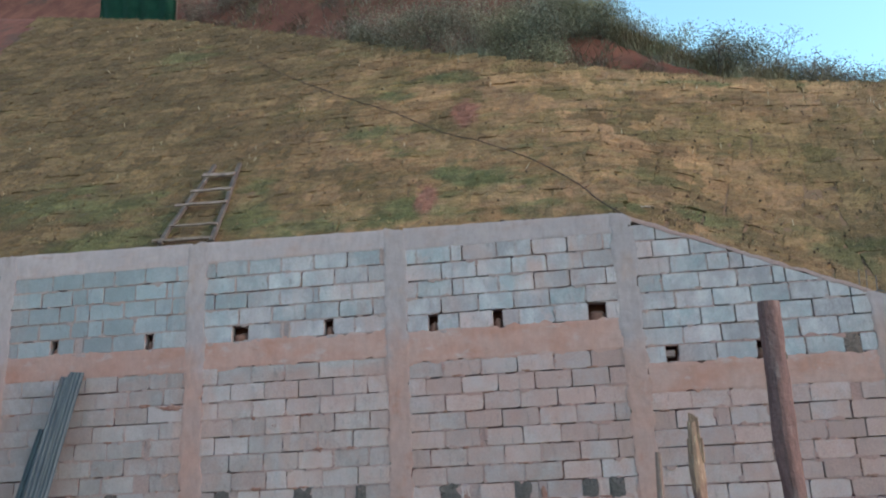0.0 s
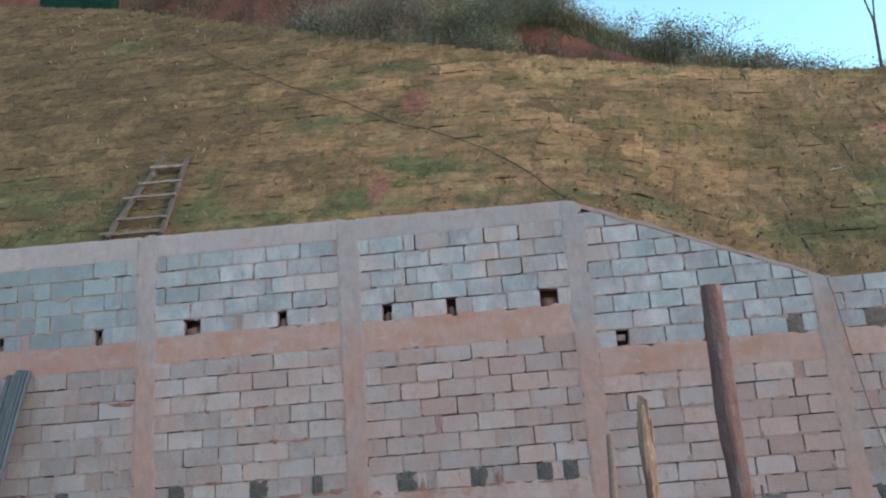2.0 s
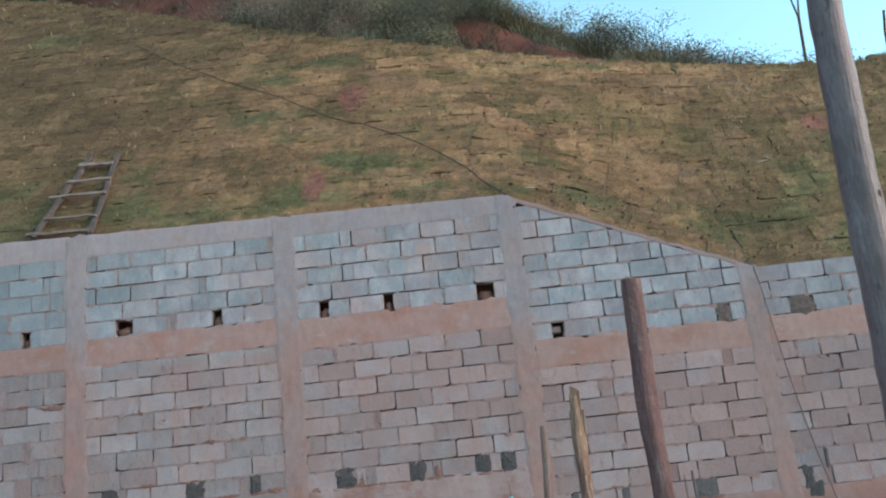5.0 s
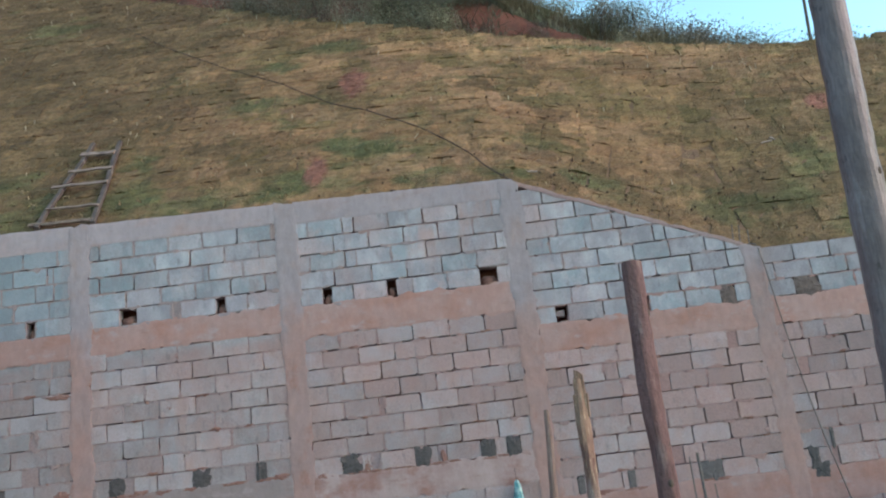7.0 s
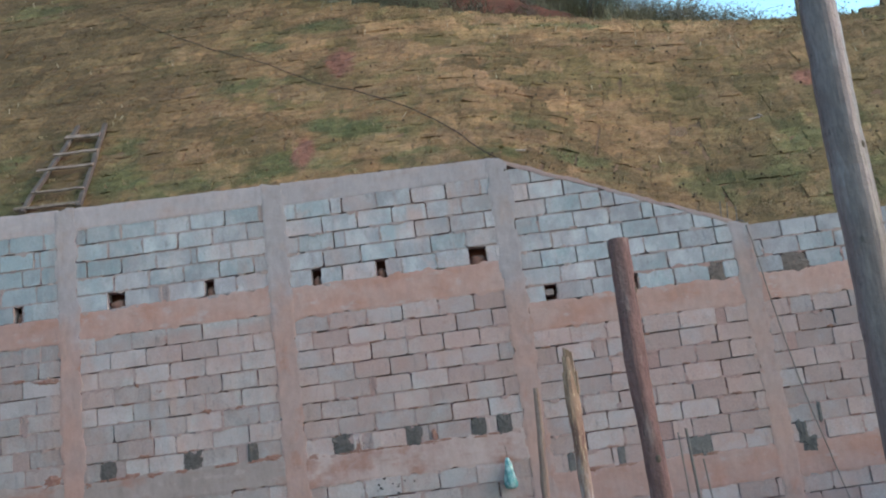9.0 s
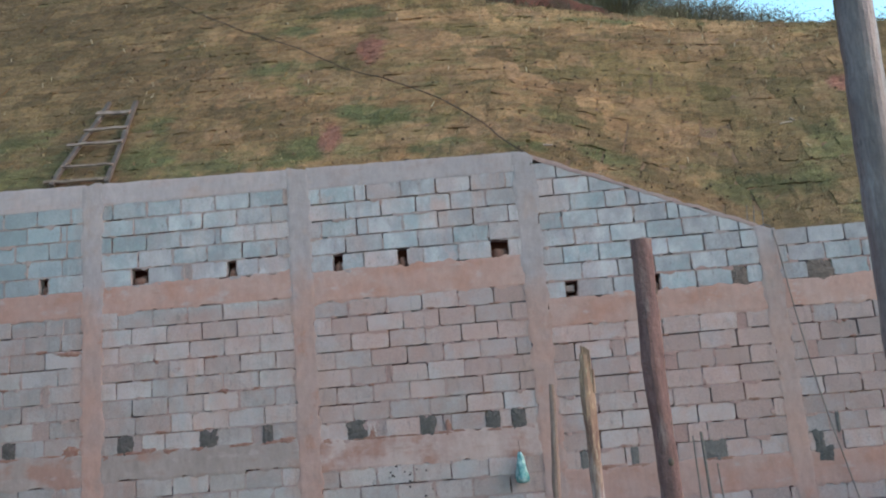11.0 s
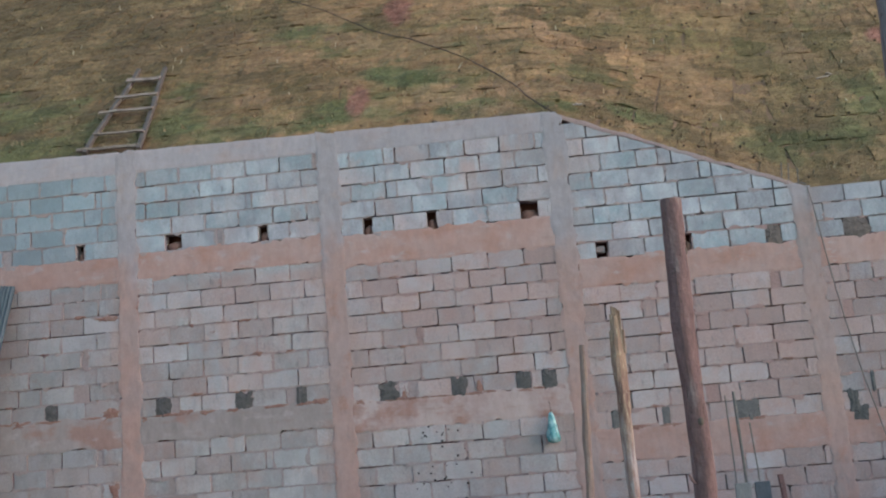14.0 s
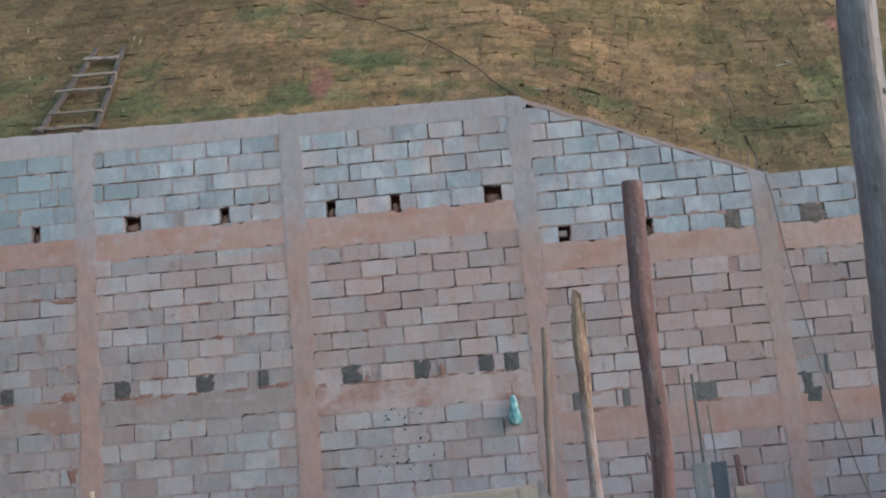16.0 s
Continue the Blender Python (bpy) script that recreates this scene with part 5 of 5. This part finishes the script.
ladder = thing("ladder", on_bank(-3.9, 0.3, 0), "weathered wooden ladder lying on the turf bank", "ladder")
for a, b in (((-4.125, 0.15), (-4.075, 1.66)), ((-3.440, 0.13), (-3.692, 1.64))):
    bm = bmesh.new()
    plank(bm, on_bank(*a, 0.055), on_bank(*b, 0.055), 0.060, 0.05, nrm, 0.006)
    part("rail", bm, M_LADDER, ladder)
for y0, x0, y1, x1, wide in ((1.39, -4.135, 1.375, -3.66, 0.085), (1.06, -4.15, 1.055, -3.56, 0.055), (0.785, -4.24, 0.785, -3.51, 0.055), (0.405, -4.12, 0.38, -3.46, 0.035)):
    bm = bmesh.new()
    plank(bm, on_bank(x0, y0, 0.092), on_bank(x1, y1, 0.092), wide, 0.026, nrm, 0.004)
    part("rung", bm, M_RUNG, ladder)
bm = bmesh.new()
plank(bm, (-4.24, 0.162, 5.935), (-3.445, 0.135, 5.90), 0.05, 0.035, (0, 0, 1), 0.004)
part("foot_rail", bm, M_RUNG, ladder)

# ---------------------------------------------------------------- hose on the bank and cable on the wall
pts = [(1.60, -0.012, 5.55), (1.58, 0.08, 5.70), (1.32, 0.36, 0), (1.09, 0.69, 0), (0.54, 1.22, 0), (-0.16, 1.68, 0), (-0.76, 2.0, 0), (-1.52, 2.6, 0), (-2.03, 2.93, 0), (-2.81, 3.45, 0), (-3.96, 4.3, 0), (-5.0, 5.2, 0)]
pts = [p if p[2] else (p[0], p[1], slope_z(p[0], p[1]) + 0.045 - 0.010 * sstep(1.5, 3.5, p[1])) for p in pts]
bm = bmesh.new()
n = 90
tube(bm, [along(pts, k / n) + Vector((0.012 * noise.noise(Vector((k * 0.35, 0, 0))), 0, 0.012 * noise.noise(Vector((0, k * 0.3, 4))))) for k in range(n + 1)], [0.0082 - 0.003 * k / n for k in range(n + 1)], 7)
tagged(part("garden_hose", bm, M_CABLE, None, "", True), "thin black hose trailing down the turf bank", "hose")
pts = [(4.10, 0.16, 4.62), (4.20, 0.02, 4.585), (4.225, -0.025, 4.40), (4.25, -0.03, 4.19), (4.305, -0.03, 3.65), (4.385, -0.03, 3.02), (4.47, -0.03, 2.48), (4.565, -0.035, 2.0), (4.68, -0.05, 1.4), (4.80, -0.12, 0.83)]
bm = bmesh.new()
tube(bm, [along(pts, k / 60) for k in range(61)], [0.0065] * 61, 8)
tagged(part("cable", bm, M_CORD, None, "", True), "grey cable hanging down over the block wall", "cable")
for x0, z0, x1, z1 in ((3.965, 4.6, 4.0, 4.86), (4.035, 4.58, 4.075, 4.84), (4.14, 4.54, 4.165, 4.78)):
    bm = bmesh.new()
    tube(bm, [(x0, 0.07, z0 - 0.1), (x1, 0.07, z1)], [0.006, 0.006], 6)
    tagged(part("rebar_stub", bm, M_REBAR), "short steel bar standing out of the wall pillar", "rebar", "rebar stubs on the pillar")

# ---------------------------------------------------------------- posts and sticks before the wall


def log(name, pts, radii, material, label, lump=0.12, n=16, knots=(), steps=30):
    ob = thing(name, (pts[-1][0], pts[-1][1], FLOOR), label, "post", "")
    bm = bmesh.new()
    centre = [along(pts, k / steps) for k in range(steps + 1)]
    rad = [float(np.interp(k / steps, [i / (len(radii) - 1) for i in range(len(radii))], radii)) for k in range(steps + 1)]
    tube(bm, centre, rad, n, lump)
    for v in bm.verts:
        v.co.x += 0.004 * noise.fractal(v.co * 9, 1, 2, 3) + 0.006 * noise.noise(Vector((0, 0, v.co.z * 3.1)))
        v.co.y += 0.003 * noise.fractal(v.co * 9 + Vector((5, 5, 5)), 1, 2, 3)
    trunk = part("trunk", bm, material, ob)
    for t, ang, r in knots:
        bm = bmesh.new()
        c = along(pts, t)
        rr = rad[int(t * steps)]
        got = bmesh.ops.create_icosphere(bm, subdivisions=2, radius=r)["verts"]
        for v in got:
            v.co = Vector((v.co.x, v.co.y, v.co.z * 1.5)) + c + Vector((math.sin(ang), -math.cos(ang), 0)) * (rr - r * 0.75)
        part("knot", bm, M_TWIG, trunk, "dark branch knot", True)
    return ob


post = log("wooden_post", [(1.641, -5.4, 3.476), (1.631, -5.4, 3.22), (1.625, -5.4, 2.96), (1.622, -5.4, 2.70), (1.632, -5.4, 2.45), (1.626, -5.4, 2.20), (1.612, -5.4, 1.85), (1.598, -5.4, 1.5), (1.58, -5.4, 1.1), (1.57, -5.4, FLOOR - 0.1)],
    [0.048, 0.051, 0.052, 0.048, 0.049, 0.051, 0.050, 0.052, 0.054], M_POST, "reddish-brown round log post standing in the yard", 0.20, 20, ((0.11, 1.35, 0.017), (0.27, -0.9, 0.012), (0.445, 0.1, 0.015), (0.20, -0.5, 0.010), (0.37, 0.9, 0.012)), 60)
bm = bmesh.new()
tube(bm, [(1.60, -5.42, 2.17), (1.568, -5.44, 2.195), (1.552, -5.45, 2.225)], [0.012, 0.008, 0.004], 7, 0.2)
part("branch_stub", bm, M_POST, post.children[0], "short broken twig stub")
log("grey_pole", [(2.07, -7.1, 5.9), (2.025, -7.1, 4.9), (1.984, -7.1, 3.92), (1.964, -7.1, 3.5), (1.949, -7.1, 3.1), (1.93, -7.1, 2.7), (1.90, -7.1, 1.8), (1.86, -7.1, FLOOR - 0.1)],
    [0.046, 0.047, 0.0475, 0.050, 0.051, 0.052, 0.054, 0.057], M_POLE, "tall grey weathered round wooden pole", 0.07, 24, ((0.50, 0.6, 0.011), (0.58, 0.9, 0.009)), 50)
stick = log("broken_stick", [(1.680, -2.4, 3.16), (1.675, -2.4, 2.98), (1.669, -2.4, 2.78), (1.665, -2.4, 2.54), (1.666, -2.4, 2.3)], [0.036, 0.047, 0.055, 0.050, 0.047],
            M_STICK, "splintered peeled yellow-brown stick, pale bark below", 0.35, 12, ((0.35, -1.3, 0.018),))
stick.location = (1.66, -2.4, FLOOR)
bm = bmesh.new()
base = [(1.666, -2.4, 2.31), (1.665, -2.4, 1.9), (1.668, -2.4, 1.6), (1.66, -2.4, FLOOR - 0.1)]
tube(bm, [along(base, k / 20) for k in range(21)], [0.048 + 0.003 * math.sin(k) for k in range(21)], 12, 0.18)
lower = part("lower_trunk", bm, M_STICK, None, "pale grey bark")
lower.parent = stick
lower.matrix_parent_inverse = Matrix.Translation((-1.66, 2.4, -FLOOR))
for ob in stick.children:
    if ob is not lower:
        ob.matrix_parent_inverse = Matrix.Translation((-1.66, 2.4, -FLOOR))
for dx, top, lean in ((-0.024, 3.235, 0.02), (0.012, 3.215, 0.0), (0.026, 3.20, 0.01), (-0.030, 3.17, -0.03), (-0.006, 3.225, 0.02), (0.042, 3.03, 0.05), (-0.044, 2.93, -0.05)):
    bm = bmesh.new()
    tube(bm, [(1.673 + dx, -2.41, 2.85), (1.676 + dx * 1.1, -2.42, 3.04), (1.680 + dx * 1.1 + lean * 0.2, -2.42, top)], [0.017, 0.015, 0.010], 6, 0.4)
    splinter = part("splinter", bm, M_STICK, None)
    splinter.parent = stick
    splinter.matrix_parent_inverse = Matrix.Translation((-1.66, 2.4, -FLOOR))
log("thin_stick", [(1.383, -2.4, 2.945), (1.367, -2.4, 2.57), (1.346, -2.4, 2.24), (1.331, -2.4, 1.9), (1.31, -2.4, 1.5), (1.28, -2.4, FLOOR - 0.1)], [0.024, 0.030, 0.031, 0.031, 0.031, 0.032], M_STICK_THIN, "thin reddish-brown stick standing upright", 0.25, 10)

# ---------------------------------------------------------------- sheets, formwork, bag
sheets = thing("ribbed_sheet_stack", (-5.4, -0.8, FLOOR), "blue-grey ribbed sheets leaning against the block wall", "sheet stack")


def leaning_sheet(parent, top, foot, width, ribs, thick=0.018):
    """A long narrow ribbed sheet from foot to top."""
    bm = bmesh.new()
    top, foot = Vector(top), Vector(foot)
    d = (top - foot).normalized()
    side = d.cross(Vector((0, -1, 0))).normalized()
    side = -side if side.x < 0 else side
    out = side.cross(d)
    out = -out if out.y > 0 else out
    prof = []
    for i in range(ribs * 4 + 1):
        u = i / (ribs * 4) - 0.5
        prof.append((u * width, thick * (1 if i % 4 in (1, 2) else 0)))
    ring = prof + [(u, v - 0.006) for u, v in reversed(prof)]
    rows = []
    for k in range(9):
        p = foot.lerp(top, k / 8) + out * 0.006 * math.sin(k * 1.1)
        rows.append([bm.verts.new(p + side * u + out * v) for u, v in ring])
    for a, b in zip(rows, rows[1:]):
        for i in range(len(ring)):
            j = (i + 1) % len(ring)
            bm.faces.new((a[i], a[j], b[j], b[i]))
    bm.faces.new(rows[0][::-1])
    bm.faces.new(rows[-1])
    bmesh.ops.recalc_face_normals(bm, faces=bm.faces[:])
    part("sheet", bm, M_BOARD, parent)


leaning_sheet(sheets, (-5.00, -0.06, 4.27), (-5.42, -0.75, FLOOR), 0.20, 4)
leaning_sheet(sheets, (-4.96, -0.11, 4.29), (-5.36, -0.80, FLOOR), 0.18, 4)
leaning_sheet(sheets, (-5.07, -0.12, 4.24), (-5.48, -0.82, FLOOR), 0.17, 3)
leaning_sheet(sheets, (-5.33, -0.10, 3.65), (-5.74, -0.70, FLOOR), 0.12, 3)

cage = thing("rebar_cage", (2.89, -1.0, FLOOR), "thin steel reinforcing bars standing upright", "rebar")
for x0, x1, y, top, r in ((2.785, 2.79, -1.0, 2.40, 0.007), (2.884, 2.872, -1.0, 2.43, 0.014), (3.01, 2.985, -1.0, 2.13, 0.007), (2.90, 2.91, -0.88, 2.2, 0.006)):
    bm = bmesh.new()
    tube(bm, [(x0, y, FLOOR - 0.1), ((x0 + x1) / 2 + 0.004, y, 1.7), (x1, y, top)], [r, r, r], 7)
    part("bar", bm, M_REBAR, cage)
for k in range(4):
    bm = bmesh.new()
    z = 1.0 + 0.18 * k
    ring = [(2.79, -1.0, z), (3.005, -1.0, z), (3.0, -0.88, z), (2.8, -0.88, z), (2.79, -1.0, z)]
    tube(bm, ring, [0.004] * 5, 5)
    part("stirrup", bm, M_REBAR, cage)
form = thing("column_formwork", (2.92, -1.1, FLOOR), "grey boards of a small column form round the bars", "formwork")
for x, w, m in ((2.83, 0.145, M_FORM), (3.008, 0.14, M_FORM_DARK)):
    bm = bmesh.new()
    plank(bm, (x, -1.06, FLOOR - 0.02), (x - 0.002, -1.06, 1.59), w, 0.025, (0, -1, 0))
    part("board", bm, m, form)
scrap = thing("timber_offcuts", (3.40, -0.4, FLOOR), "short timber offcuts standing before the wall", "timber")
bm = bmesh.new()
plank(bm, (3.40, -0.4, FLOOR), (3.40, -0.4, 1.24), 0.19, 0.05, (0, -1, 0))
part("offcut", bm, M_PLANK, scrap)
bm = bmesh.new()
plank(bm, (3.43, -0.34, FLOOR), (3.385, -0.33, 1.55), 0.05, 0.04, (0, -1, 0))
part("offcut", bm, M_POST, scrap)

frame_box = thing("plank_formwork", (0.6, -2.5, FLOOR), "pale sawn planks nailed to upright legs", "formwork")
for a, b, m in (((-0.7, -2.5, 1.60), (1.025, -2.5, 1.655), M_PLANK), ((1.033, -2.5, 1.655), (1.20, -2.5, 1.665), M_PLANK)):
    bm = bmesh.new()
    plank(bm, a, b, 0.03, 0.12, (0, 0, 1))
    part("plank", bm, m, frame_box)
bm = bmesh.new()
plank(bm, (1.19, -2.5, 1.72), (1.33, -2.35, 1.40), 0.10, 0.02, (0, -1, 0.3))
part("side_board", bm, M_FORM, frame_box, "grey weathered board")
for x in (-0.6, 0.45, 1.1):
    bm = bmesh.new()
    plank(bm, (x, -2.46, FLOOR - 0.05), (x, -2.46, 1.62), 0.06, 0.04, (0, -1, 0))
    part("leg", bm, M_PLANK, frame_box)

bm = bmesh.new()
plank(bm, (-3.37, -0.30, FLOOR - 0.05), (-3.417, -0.30, 1.72), 0.035, 0.03, (0, -1, 0))
tagged(part("wooden_stake", bm, M_STAKE), "pale narrow stake standing before the wall pillar", "stake")

bagthing = thing("plastic_bag", (1.165, -0.05, 2.02), "teal plastic bag hanging on a string at the wall", "bag")
bm = bmesh.new()
rows = []
for k, (z, r) in enumerate(((2.345, 0.012), (2.33, 0.022), (2.29, 0.035), (2.22, 0.045), (2.14, 0.060), (2.08, 0.072), (2.035, 0.062), (2.02, 0.03))):
    ring = []
    for i in range(18):
        a = 2 * math.pi * i / 18
        w = r * (1 + 0.16 * math.sin(5 * a + z * 20) + 0.18 * noise.noise(Vector((math.cos(a) * 2, math.sin(a) * 2, z * 9))))
        ring.append(bm.verts.new((1.16 + w * math.cos(a) + 0.02 * (2.2 - z), -0.07 + 0.8 * w * math.sin(a), z)))
    rows.append(ring)
for a, b in zip(rows, rows[1:]):
    for i in range(18):
        bm.faces.new((a[(i + 1) % 18], a[i], b[i], b[(i + 1) % 18]))
bm.faces.new(rows[0][::-1])
bm.faces.new(rows[-1])
bmesh.ops.recalc_face_normals(bm, faces=bm.faces[:])
part("sack", bm, M_BAG, bagthing, "crumpled teal plastic sack", True)
bm = bmesh.new()
tube(bm, [(1.16, -0.065, 2.34), (1.155, -0.03, 2.45), (1.155, 0.01, 2.47)], [0.005, 0.004, 0.004], 5)
part("string", bm, M_CABLE, bagthing)

# dark spatters of bitumen on the lower blocks
bm = bmesh.new()
for _ in range(34):
    x, z, r = rnd.gauss(-0.05, 0.22), rnd.uniform(1.45, 2.3), rnd.uniform(0.006, 0.017)
    rim = [bm.verts.new((x + r * rnd.uniform(0.6, 1.3) * math.cos(a), -0.008, z + r * rnd.uniform(0.5, 1.1) * math.sin(a))) for a in (0, 0.9, 1.8, 2.7, 3.6, 4.5, 5.4)]
    top = bm.verts.new((x, -0.011, z))
    for i in range(7):
        bm.faces.new((top, rim[i], rim[(i + 1) % 7]))
tagged(part("dark_spatter", bm, M_SPATTER), "small black spatters on the lower blocks", "spatter", kind="stuff")
